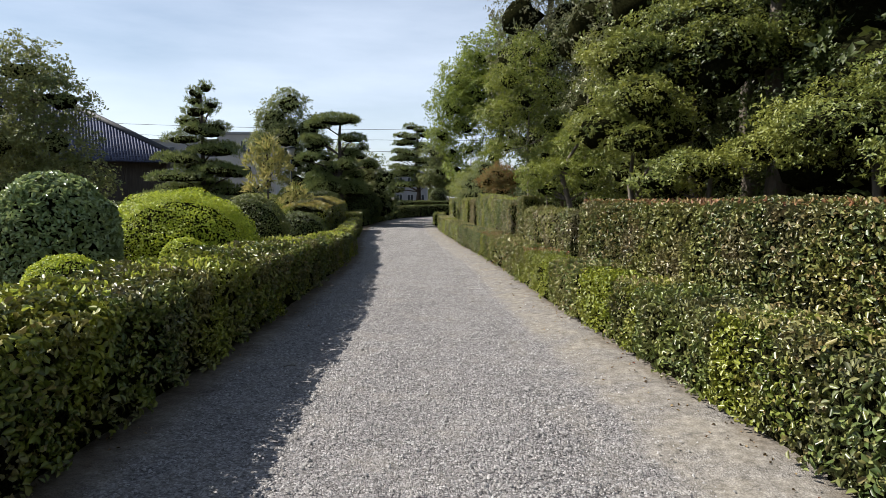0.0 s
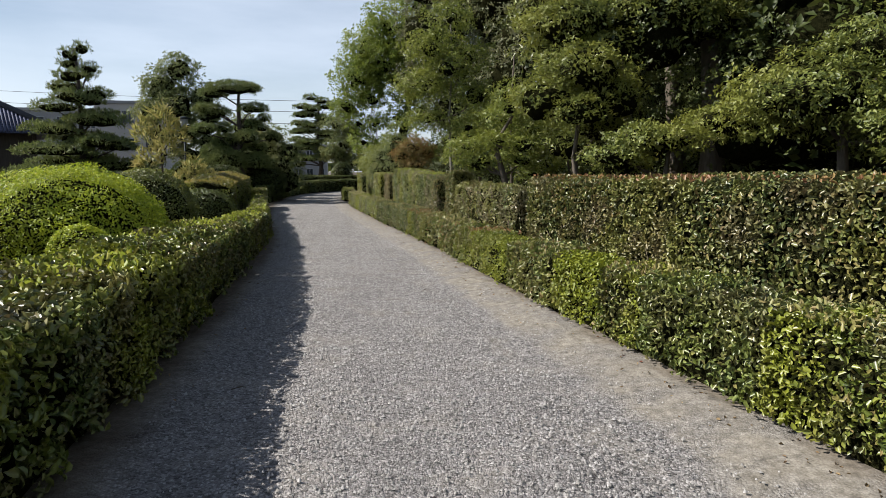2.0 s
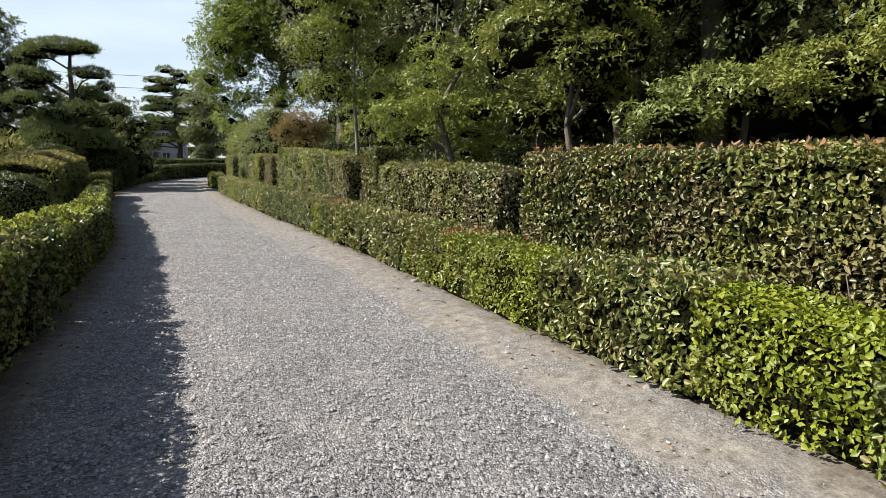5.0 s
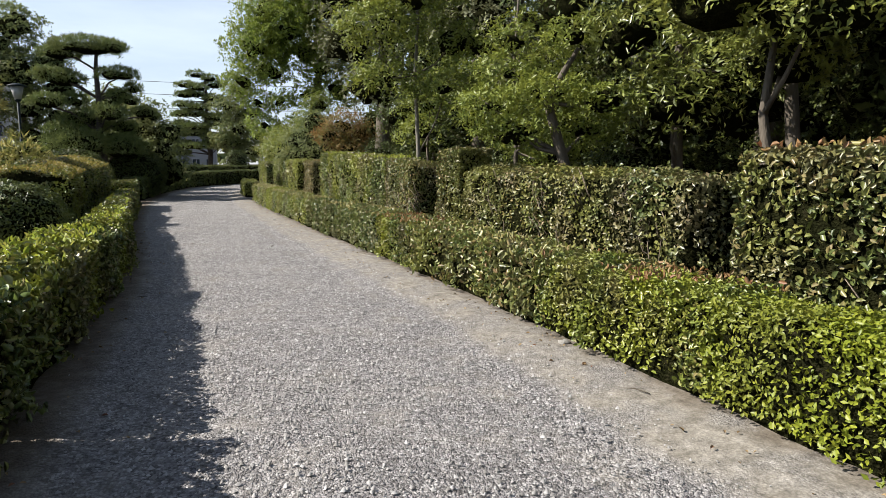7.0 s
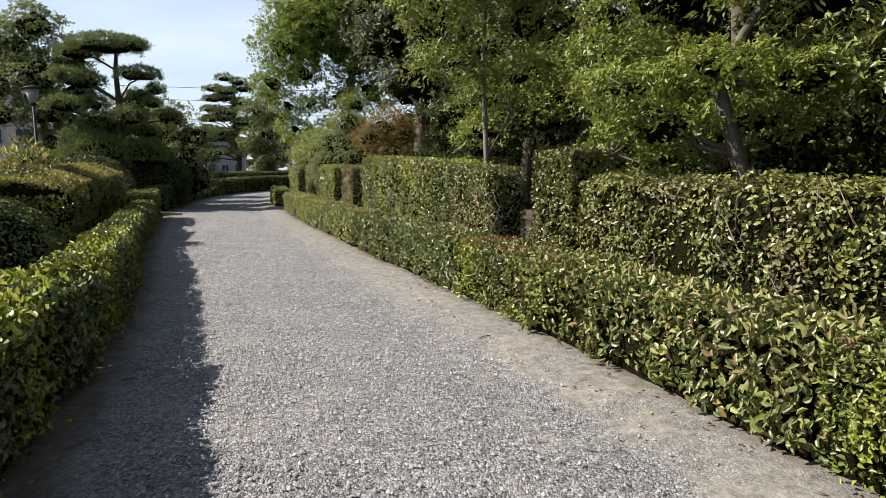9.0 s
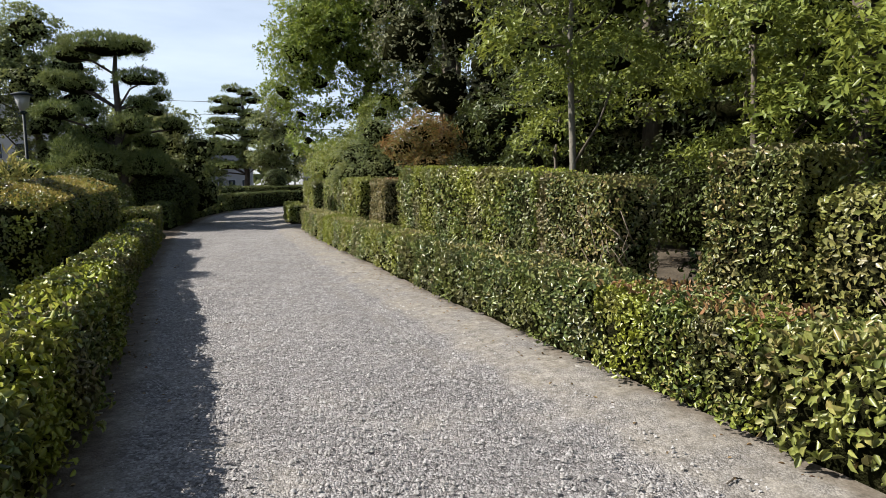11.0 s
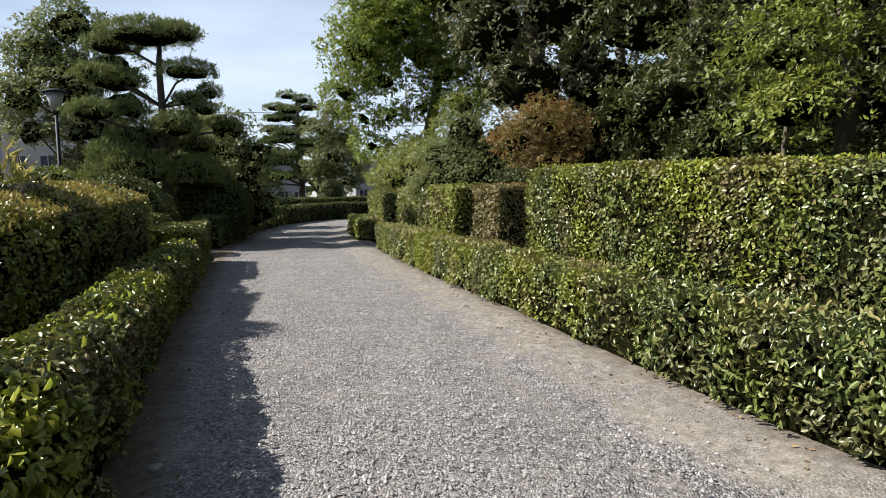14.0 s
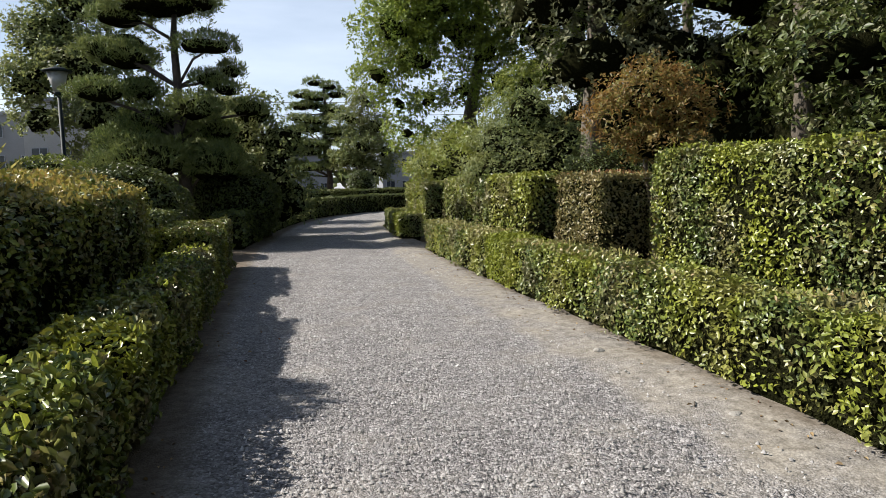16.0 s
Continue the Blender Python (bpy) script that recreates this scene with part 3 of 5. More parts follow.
def bush(label, c, r, mat, size=0.05, dens=1500, name="bush", category="bush", fine=False, lump=0.05, ratio=0.5, group="", low=-0.75, jitter=0.05):
    """A clipped round shrub that stands on the ground; c is the middle of its crown."""
    e = thing(name, label, category, (c[0], c[1], 0), group)
    base = np.array((c[0], c[1], 0))
    # solid core, its dark colour standing in for shade inside the bush
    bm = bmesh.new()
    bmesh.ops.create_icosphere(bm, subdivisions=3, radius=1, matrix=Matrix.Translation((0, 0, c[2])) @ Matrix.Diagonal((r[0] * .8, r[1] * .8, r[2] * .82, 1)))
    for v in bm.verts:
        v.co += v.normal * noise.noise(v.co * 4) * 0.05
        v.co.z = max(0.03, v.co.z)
    part("shade_core", bm, CORE_SHADE, e, "near-black solid core that paints the shade inside the bush")
    bm = bmesh.new()
    tube(bm, [(0, 0, -0.02), (0.02, 0, max(0.1, c[2] * 0.5))], [0.05, 0.04], 6)
    part("stem", bm, BARK, e)
    P, N = shell(c, r, dens, low, jitter, c[0] + c[1], lump)
    ok = P[:, 2] > 0.04
    P, N = P[ok], unit(N[ok] + 0.75 * rng.normal(size=(ok.sum(), 3)) + np.array([0, 0, 0.25]))
    obj("leaves", leaf_mesh("leaves", P - base, N, size, ratio, fine), mat, e)
    return e


def tree(label, at, trunk, r0, clumps, mat, size=0.1, dens=None, bark=None, name="tree", category="tree", core=0.6, lump=0.25, jitter=0.22, ratio=0.5, low=-0.8, fine=False, limbs=True, group="", inner=0.25, cover=2.8, far_side=0.4, under=0.42):
    """trunk: points from the foot, relative to it; clumps: (x, y, z, rx, ry, rz) relative to the foot."""
    e = thing(name, label, category, at, group)
    bm = bmesh.new()
    tr = [Vector(p) for p in trunk]
    tube(bm, tr, [r0 * (1.25 if i == 0 else 1 - 0.7 * i / (len(tr) - 1)) for i in range(len(tr))], 9)
    part("trunk", bm, bark or BARK, e)
    if limbs:
        for k, c in enumerate(clumps):
            p = Vector(c[:3])
            q = min(tr[1:], key=lambda v: (v - p).length + (0.8 if v.z > p.z else 0))
            if (p - q).length < 0.25 or (p - q).xy.length > 1.15 + 0.12 * p.z:
                continue
            bm = bmesh.new()
            mid = q.lerp(p, 0.5) + Vector((0, 0, -0.08 * (p - q).length)) + Vector((math.sin(k * 2.1), math.cos(k * 1.7), 0)) * 0.07
            rr = min(r0 * 0.4, 0.018 + 0.014 * (p - q).length)
            tube(bm, [q, mid, p, p + (p - mid) * 0.35], [rr, rr * .75, rr * .5, rr * .2], 6)
            part("limb", bm, BARK, e)
    dens = dens or cover / size ** 2
    spray = 7                                              # leaves on one twig end
    P, N, D = [], [], []
    for k, c in enumerate(clumps):
        p, n = shell(c[:3], c[3:], dens / spray, low, jitter, k * 1.3 + at[0], lump)
        gap = wobble(p, 1.1 / max(0.25, c[3]), k + at[1])
        keep = rng.uniform(0, 1, len(p)) < np.clip(0.8 + 0.8 * gap, 0.2, 1) * np.where(n[:, 0] * 0.8 + n[:, 1] * 0.6 > 0.3, far_side, 1) * np.where(n[:, 2] < -0.25, under, 1)
        p, n = p[keep], n[keep]
        ni = int(len(p) * inner)
        if ni:
            d = unit(rng.normal(size=(ni, 3))) * rng.uniform(0.55, 0.95, (ni, 1))
            p, n = np.concatenate([p, np.array(c[:3]) + d * np.array(c[3:])]), np.concatenate([n, unit(d)])
        axis = unit(n * 0.75 + np.array([0, 0, 0.55]) + 0.4 * rng.normal(size=n.shape))
        p, axis = np.repeat(p, spray, 0), np.repeat(axis, spray, 0)
        out = rng.normal(size=p.shape)
        out = unit(out - axis * (out * axis).sum(1, keepdims=True))
        reach = size * rng.uniform(0.35, 1.15, (len(p), 1))
        P.append(p + out * reach - axis * reach * rng.uniform(-0.5, 0.6, (len(p), 1)))
        N.append(unit(axis + 0.35 * rng.normal(size=p.shape)))
        D.append(unit(out + axis * 0.35))
        # dark lump whose colour gives the crown's gaps and underside their shade
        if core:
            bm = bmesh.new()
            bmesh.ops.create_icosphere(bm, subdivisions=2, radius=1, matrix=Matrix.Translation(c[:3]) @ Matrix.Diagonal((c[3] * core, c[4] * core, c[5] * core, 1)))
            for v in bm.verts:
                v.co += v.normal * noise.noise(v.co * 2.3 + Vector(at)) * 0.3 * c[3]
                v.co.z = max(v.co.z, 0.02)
            part("crown_shade", bm, CORE_SHADE, e, "near-black solid core that paints the shade inside the crown")
    P, N, D = np.concatenate(P), np.concatenate(N), np.concatenate(D)
    ok = P[:, 2] > 0.03
    obj("crown", leaf_mesh("crown", P[ok], N[ok], size, ratio, fine, along=D[ok]), mat, e)
    return e


def needle_pads(name, parent, pads, mat, size=0.16, dens=160, spread=0.9):
    """Flat cushions of upturned needle tufts."""
    P, D = [], []
    for k, c in enumerate(pads):
        p, n = shell(c[:3], c[3:], dens, -0.35, 0.12, k * 2.3, 0.22)
        for _ in range(3):
            P.append(p + rng.normal(size=p.shape) * 0.03)
            D.append(unit(n * 0.8 + np.array([0, 0, 0.75]) + spread * 0.55 * rng.normal(size=n.shape)))
    P, D = np.concatenate(P), np.concatenate(D)
    side = unit(np.cross(D, rng.normal(size=D.shape)))
    obj(name, leaf_mesh(name, P + D * size * 0.3, side, size, 0.17, False, 0.2, along=D), mat, parent)


def pine(label, at, trunk, r0, pads, mat=None, size=0.16, dens=160, core=0.72, name="pine_tree"):
    e = thing(name, label, "pine tree", at)
    bm = bmesh.new()
    tr = [Vector(p) for p in trunk]
    tube(bm, tr, [r0 * (1.3 if i == 0 else 1 - 0.72 * i / (len(tr) - 1)) for i in range(len(tr))], 9)
    part("trunk", bm, PINE_BARK, e)
    for k, c in enumerate(pads):
        p = Vector(c[:3])
        q = min(tr[1:], key=lambda v: (v - p).length + (0.5 if v.z > p.z else 0))
        bm = bmesh.new()
        mid = q.lerp(p, 0.55) + Vector((0, 0, 0.12))
        rr = min(r0 * 0.35, 0.02 + 0.014 * (p - q).length)
        tube(bm, [q, mid, p - Vector((0, 0, c[5] * 0.4)), p + (p - q) * 0.1], [rr, rr * .8, rr * .6, rr * .25], 6)
        part("limb", bm, PINE_BARK, e)
        # dark lump that paints the shade within each needle pad
        bm = bmesh.new()
        bmesh.ops.create_icosphere(bm, subdivisions=2, radius=1, matrix=Matrix.Translation(p) @ Matrix.Diagonal((c[3] * core, c[4] * core, c[5] * core * .8, 1)))
        for v in bm.verts:
            v.co += v.normal * noise.noise(v.co * 3) * 0.12
        part("crown_shade", bm, CORE_SHADE, e, "near-black solid core that paints the shade inside the pad")
    needle_pads("needles", e, pads, mat or NEEDLES, size, dens)
    return e


# ---- ground and path ----
PATH_L = [(-1.95, -12), (-1.95, 0), (-1.95, 8), (-2.0, 12), (-2.1, 15), (-2.45, 18.2), (-2.85, 21), (-3.15, 24), (-3.55, 28.5), (-3.75, 32), (-3.65, 36), (-3.4, 40.5), (-2.8, 45), (-1.8, 48), (-0.6, 50.4), (0.7, 51.8), (4, 53.2), (9, 54.5)]
PATH_R = [(2.75, -12), (2.3, -2), (1.95, 4), (1.7, 6.5), (1.49, 8.8), (1.22, 13), (0.86, 16.7), (0.64, 18.6), (0.32, 22.5), (0.07, 25.5), (-0.22, 30.2), (-0.45, 34), (-0.4, 37.5), (0.0, 40.5), (1.0, 43.5), (2.6, 46.0), (5, 48), (9, 49.5)]


def edge_x(poly, y):
    p = np.array(poly)
    return np.interp(y, p[:, 1], p[:, 0])


def build_ground():
    bm = bmesh.new()
    ring = [0, 30, 60, 120, 400, 2500]
    xs = sorted({s * v for v in ring for s in (-1, 1)})
    grid = [[bm.verts.new((x, y + 25, -0.05)) for x in xs] for y in xs]
    for a, b in zip(grid, grid[1:]):
        for i in range(len(xs) - 1):
            bm.faces.new((a[i], a[i + 1], b[i + 1], b[i]))
    tagged(part("ground", bm, SOIL, smooth=False), "brown garden soil under hedges and trees", "ground", kind="structure")


def build_path():
    n, across = 330, 26
    L, _ = resample(PATH_L, 0.1)
    R, _ = resample(PATH_R, 0.1)
    pick = lambda A, k: np.stack([np.interp(np.linspace(0, 1, k), np.linspace(0, 1, len(A)), A[:, i]) for i in range(2)], 1)
    L, R = pick(L, n), pick(R, n)
    u = np.linspace(-0.12, 1.12, across)
    V = L[:, None] * (1 - u[None, :, None]) + R[:, None] * u[None, :, None]
    flat = V.reshape(-1, 2)
    q = np.c_[flat, 0 * flat[:, 0]]
    z = 0.012 * wobble(q, 1.7, 2) + 0.006 * wobble(q, 6, 4)
    uu = np.tile(u, n)
    z += np.where(np.abs(uu - 0.5) > 0.38, 0.02, 0) - 0.018 * np.exp(-((uu - 0.76) / 0.06) ** 2)
    V3 = np.c_[flat, z + 0.006]
    i, j = np.meshgrid(np.arange(n - 1), np.arange(across - 1), indexing="ij")
    a = (i * across + j).ravel()
    me = raw_mesh("path", V3, np.stack([a, a + 1, a + across + 1, a + across], 1))
    uv = me.uv_layers.new(name="across")
    idx = np.zeros(len(me.loops), np.int32)
    me.loops.foreach_get("vertex_index", idx)
    co = np.stack([np.clip(uu, 0, 1)[idx], (idx // across) * 0.2], 1).astype(np.float32)
    uv.data.foreach_set("uv", co.ravel())
    me.shade_smooth()
    tagged(obj("path", me, PATH_MAT), "pale grey gravel garden path with sandy worn edges", "path", kind="structure")


build_ground()
build_path()


def gravel():
    """Loose crushed stones that lie in uneven drifts on the path, few on its sandy edges."""
    n = 100000
    y = 0.8 + 29 * rng.uniform(0, 1, n) ** 1.1
    u = rng.beta(1.5, 1.55, n)
    x = edge_x(PATH_L, y) * (1 - u) + edge_x(PATH_R, y) * u
    q = np.c_[x, y, 0 * x]
    drift = 0.55 + 0.5 * wobble(q, 3.1, 1.5) + 0.6 * wobble(q, 17.0, 3.0) + 0.3 * wobble(q, 1.1, 6.0)
    keep = rng.uniform(0, 1, n) < np.clip(drift, 0.08, 1) * np.where((u > 0.80) | (u < 0.08), 0.3, 1)
    x, y, q = x[keep], y[keep], q[keep]
    n = len(x)
    s = 0.0045 + 0.0075 * rng.uniform(0, 1, (n, 1)) ** 2.2
    z = 0.018 + 0.012 * wobble(q, 1.7, 2) + 0.006 * wobble(q, 6, 4)
    c = np.c_[x, y, z]
    o = np.array([(1, 0, -.3), (0, 1, -.3), (-1, 0, -.3), (0, -1, -.3), (0.1, 0.1, 0.85)])
    V = c[:, None] + (o[None] + rng.normal(size=(n, 5, 3)) * 0.25) * s[:, None]
    F = np.array([(0, 1, 4), (1, 2, 4), (2, 3, 4), (3, 0, 4)])
    me = raw_mesh("gravel", V.reshape(-1, 3), (np.arange(n)[:, None, None] * 5 + F[None]).reshape(-1, 3))
    tagged(obj("gravel", me, PEBBLE), "loose grey crushed stones lying on the path", "gravel", kind="stuff")


gravel()


def litter():
    """Dry leaves along the feet of the hedges and under the trees."""
    n = 3600
    y = rng.uniform(0, 32, n)
    which = rng.uniform(0, 1, n)
    x = np.where(which < 0.13, edge_x(PATH_R, y) - np.abs(rng.normal(0, 0.2, n)), np.where(which < 0.24, edge_x(PATH_L, y) + np.abs(rng.normal(0, 0.22, n)), edge_x(PATH_R, y) + rng.uniform(0.4, 5, n)))
    P = np.c_[x, y, np.where(which < 0.24, 0.03, -0.03)]
    N = unit(np.array([0, 0, 1.0]) + 0.35 * rng.normal(size=P.shape))
    tagged(obj("leaf_litter", leaf_mesh("leaf_litter", P, N, 0.028, 0.5, True), LITTER), "dry brown fallen leaves along the hedge feet", "leaf litter", kind="stuff")


litter()

# ---- hedges along the right side of the path ----
def along(poly, y0, y1, off, h0, h1, step=1.0):
    ys = np.linspace(y0, y1, max(2, int((y1 - y0) / step)))
    return [(float(edge_x(poly, y)) + off, float(y), float(h0 + (h1 - h0) * (y - y0) / (y1 - y0))) for y in ys]


FACE = [(3.75, -4), (3.35, 0), (2.95, 4.4), (2.45, 9), (1.95, 15), (1.8, 18.2), (1.38, 23.7), (1.05, 28), (0.6, 36), (0.45, 40)]
low_label = "low clipped evergreen hedge edging the gravel path"
LOW_PLANTS = [
    (1.5, 3.1, HEDGE_COOL, 0.05, ", large blue-green leaves"), (3.1, 4.2, HEDGE_GREEN, 0.042, ", olive with dry patches"),
    (4.2, 5.5, HEDGE_COOL, 0.047, ", glossy blue-green leaves"), (5.5, 6.2, HEDGE_GREEN, 0.042, ", mottled brown and green"),
    (6.2, 7.1, HEDGE_LIME, 0.042, ", fresh green plants"), (7.1, 8.6, HEDGE_BIG, 0.056, ", large pale leaves"),
    (8.6, 9.6, HEDGE_LIME, 0.032, ", dense lime-green plants"), (9.6, 11.4, HEDGE_GREEN, 0.036, ", small bronze leaves"),
    (11.4, 14.2, HEDGE_BIG, 0.058, ", large drooping leaves"), (14.2, 15.6, HEDGE_GREEN, 0.038, ", small leaves turning bronze"),
    (15.6, 17.5, HEDGE_COOL, 0.042, ", small deep green leaves"), (17.5, 20.0, HEDGE_COOL, 0.05, ", large deep green leaves"),
    (20.0, 25.0, HEDGE_GREEN, 0.042, ", small mixed leaves"), (25.0, 25.9, HEDGE_LIME, 0.036, ", yellow-green plant"), (25.9, 30.0, HEDGE_GREEN, 0.042, ", square-cut end")]
for y0, y1, mat, leaf, what in LOW_PLANTS:
    lime, large = mat is HEDGE_LIME, leaf > 0.045
    h0, h1 = (0.72 - 0.016 * max(0, y - 1.5) if y < 9 else 0.59 for y in (y0, y1))
    hedge(low_label + what, along(PATH_R, y0, y1, 0.03, h0, h1, 0.3), 1, 0.57, mat, leaf, 6.0 / leaf ** 2, 0.05, fine=y0 < 20 and not lime, seed=y0, rough=0.045 if large else 0.035, ratio=0.48 if large else 0.55, hang=0.7 if large else 0.0,
          shoots=None if lime else SHOOT_RED if y0 in (9.6, 14.2) else SHOOT_PALE_LIT, shoot_dens=150 if large else 420, name="low_hedge", group="low hedges")
hedge("short low hedge block beyond a gap in the edging", along(PATH_R, 33.0, 37.6, 0.0, 0.62, 0.62), 1, 0.6, HEDGE_GREEN, 0.06, 1400, 0.2, fine=False, seed=4, name="low_hedge", group="low hedges")
hedge(low_label + ", behind the start", along(PATH_R, -9, 1.5, 0.03, 0.72, 0.72), 1, 0.6, HEDGE_GREEN, 0.11, 300, 0.1, fine=False, seed=21, name="low_hedge", group="low hedges")
tall = "tall clipped hedge block of glossy leaves"
NEAR_HEDGE = hedge(tall + " with reddish young shoots", along(FACE, 2.0, 10.4, 0, 1.42, 1.38), 1, 0.85, HEDGE_DEEP, 0.052, 2200, 0.08, fine=True, shoots=SHOOT_RED, shoot_dens=160, seed=5, name="tall_hedge", group="tall hedges")
THIN_HEDGE = hedge("lower hedge block with thin, twiggy face", along(FACE, 10.8, 14.75, 0, 1.2, 1.2), 1, 0.55, HEDGE_DEEP, 0.044, 2300, 0.08, fine=False, rough=0.06, seed=6, name="tall_hedge", group="tall hedges")
hedge("narrow hedge pillar clipped higher than its neighbours", along(FACE, 14.85, 15.65, -0.02, 1.5, 1.5, 0.3), 1, 0.5, HEDGE_DEEP, 0.042, 2700, 0.6, seed=7, name="hedge_pillar", group="tall hedges")
LONG_HEDGE = hedge("tall hedge block with a greyish twiggy square end", along(FACE, 16.85, 18.3, 0, 1.29, 1.37, 0.4), 1, 0.5, HEDGE_DEEP, 0.044, 2700, 0.12, fine=False, seed=8, name="tall_hedge", group="tall hedges")
hedge(tall + ", long and bright green", along(FACE, 18.35, 23.8, -0.02, 1.39, 1.58), 1, 0.8, HEDGE_GREEN, 0.047, 2600, 0.12, fine=False, shoots=SHOOT_LIME, shoot_dens=140, seed=28, name="tall_hedge", group="tall hedges")
hedge("narrow bronze-tinted hedge block", along(FACE, 25.0, 26.3, 0, 1.36, 1.38, 0.4), 1, 0.75, HEDGE_BRONZE, 0.045, 2500, 0.5, fine=False, shoots=SHOOT_RED, shoot_dens=200, seed=9, name="tall_hedge", group="tall hedges")
hedge(tall + ", even green", along(FACE, 27.3, 33.3, 0, 1.4, 1.46), 1, 0.8, HEDGE_GREEN, 0.06, 1300, 0.3, fine=False, seed=10, name="tall_hedge", group="tall hedges")
hedge(tall + " at the path's bend", along(FACE, 35.6, 39.4, 0, 1.36, 1.4), 1, 0.8, HEDGE_GREEN, 0.065, 1100, 0.3, fine=False, seed=11, name="tall_hedge", group="tall hedges")

# ---- hedges along the left side ----
hedge("tall clipped hedge behind the start", along(FACE, -9, 2.0, 0, 1.42, 1.42), 1, 0.85, HEDGE_DEEP, 0.12, 260, 0.1, fine=False, seed=22, name="tall_hedge", group="tall hedges")
hedge("waist-high clipped hedge behind the start", along(PATH_L, -9, 1.0, 0.06, 0.9, 0.9), -1, 0.8, HEDGE_GREEN, 0.11, 300, 0.1, fine=False, seed=23, name="left_hedge", group="path hedges")
left_label = "waist-high clipped hedge with its path side in shade"
hedge(left_label, along(PATH_L, 1.0, 10.2, 0.06, 0.88, 0.8), -1, 0.8, HEDGE_GREEN, 0.052, 2600, 0.06, lean=-0.12, seed=12, shoots=SHOOT_LIME, shoot_dens=150, name="left_hedge", group="path hedges", rough=0.06)
hedge(left_label + ", thinner here", along(PATH_L, 10.3, 14.0, 0.03, 0.74, 0.68), -1, 0.5, HEDGE_GREEN, 0.052, 2700, 0.1, lean=-0.06, seed=33, shoots=SHOOT_LIME, shoot_dens=220, name="left_hedge", group="path hedges", rough=0.06)
hedge(left_label + ", further on", along(PATH_L, 14.1, 25.6, 0.01, 0.67, 0.61), -1, 0.36, HEDGE_GREEN, 0.045, 2900, 0.1, lean=-0.04, seed=13, shoots=SHOOT_LIME, shoot_dens=220, name="left_hedge", group="path hedges", rough=0.055)
hedge("square end block of the path hedge", along(PATH_L, 25.7, 28.5, 0.0, 0.8, 0.82), -1, 0.8, HEDGE_GREEN, 0.055, 1700, 0.3, seed=14, name="left_hedge", group="path hedges")
bend = [(-3.8, 31.8, 0.8), (-3.7, 36, 0.82), (-3.45, 40.5, 0.82), (-2.85, 45, 0.85), (-1.85, 48, 0.88), (-0.6, 50.4, 0.9), (0.7, 51.8, 0.9), (4, 53.2, 0.9), (9, 54.5, 0.9)]
hedge("dark low hedge curving round the path's bend", bend, -1, 0.7, HEDGE_DARK, 0.09, 430, 0.2, fine=False, seed=15, name="curved_hedge", group="path hedges")
hedge("second clipped hedge behind the curved one", [(-3.9, 45.5, 1.2), (-2.5, 49, 1.2), (0, 53, 1.2), (4, 55.5, 1.2)], -1, 1.2, HEDGE_DARK, 0.08, 500, 0.1, fine=False, seed=16, name="curved_hedge", group="path hedges")
hedge("broad box-shaped hedge with bronze-tipped flat top", [(-3.62, 20.0, 0.98), (-3.62, 20.7, 1.1), (-3.63, 22.2, 1.18), (-3.66, 24.4, 1.26)], -1, 1.55, HEDGE_GREEN, 0.05, 1700, 0.03, fine=False, shoots=SHOOT_BRONZE_LIT, shoot_dens=1100, seed=17, name="box_hedge", round_=0.16, rough=0.06, dome=0.2)
hedge("lower clipped hedge beside the box hedge", [(-4.0, 25.0, 1.08), (-4.3, 28.6, 0.98)], -1, 1.3, HEDGE_DARK, 0.06, 1000, 0.2, seed=18, name="box_hedge", round_=0.14, fine=False)

# ---- clipped shrubs of the left garden ----
bush("large round clipped azalea, fresh green", (-3.65, 9.0, 0.72), (1.05, 1.0, 0.82), BALL_LIME, 0.036, 3600, "clipped_bush", group="clipped bushes", lump=0.09, jitter=0.07)
bush("round clipped bush with glossy greyish leaves", (-4.3, 7.1, 0.9), (0.68, 0.68, 0.8), BALL_GREY, 0.072, 1500, "clipped_bush", fine=True, group="clipped bushes")
bush("small low clipped azalea ball", (-3.3, 5.6, 0.55), (0.38, 0.38, 0.38), BALL_LIME, 0.03, 4200, "clipped_bush", group="clipped bushes")
bush("small clipped azalea beside the big one", (-3.15, 7.9, 0.58), (0.32, 0.32, 0.36), BALL_LIME, 0.03, 4200, "clipped_bush", group="clipped bushes")
bush("dark green round clipped ball bush", (-3.7, 12.6, 0.75), (0.7, 0.7, 0.72), HEDGE_DARK, 0.05, 1600, "clipped_bush", group="clipped bushes")
bush("loose bronze-green shrub with uneven outline", (-4.2, 14.8, 0.6), (0.7, 0.7, 0.62), HEDGE_GREEN, 0.06, 1300, "clipped_bush", group="clipped bushes", jitter=0.12)
bush("dark round clipped bush in shade", (-3.75, 17.2, 0.5), (0.7, 0.75, 0.56), HEDGE_DARK, 0.055, 1400, "clipped_bush", group="clipped bushes")
bush("low dark shrub behind the clipped balls", (-6.6, 12.5, 0.6), (1.3, 1.1, 0.75), HEDGE_DARK, 0.06, 900, "clipped_bush", group="clipped bushes")
bush("broad dark shrub in the garden", (-6.2, 17.5, 0.6), (1.5, 1.3, 0.8), TREE_DARK, 0.07, 800, "clipped_bush", group="clipped bushes")
bush("shrub at the foot of the tree", (-8.5, 14.0, 0.7), (1.6, 1.4, 0.9), TREE_DARK, 0.07, 800, "clipped_bush", group="clipped bushes")
bush("dark shrub before the pines", (-7.3, 25.5, 0.7), (1.6, 1.3, 0.9), TREE_MID, 0.08, 600, "clipped_bush", group="clipped bushes")
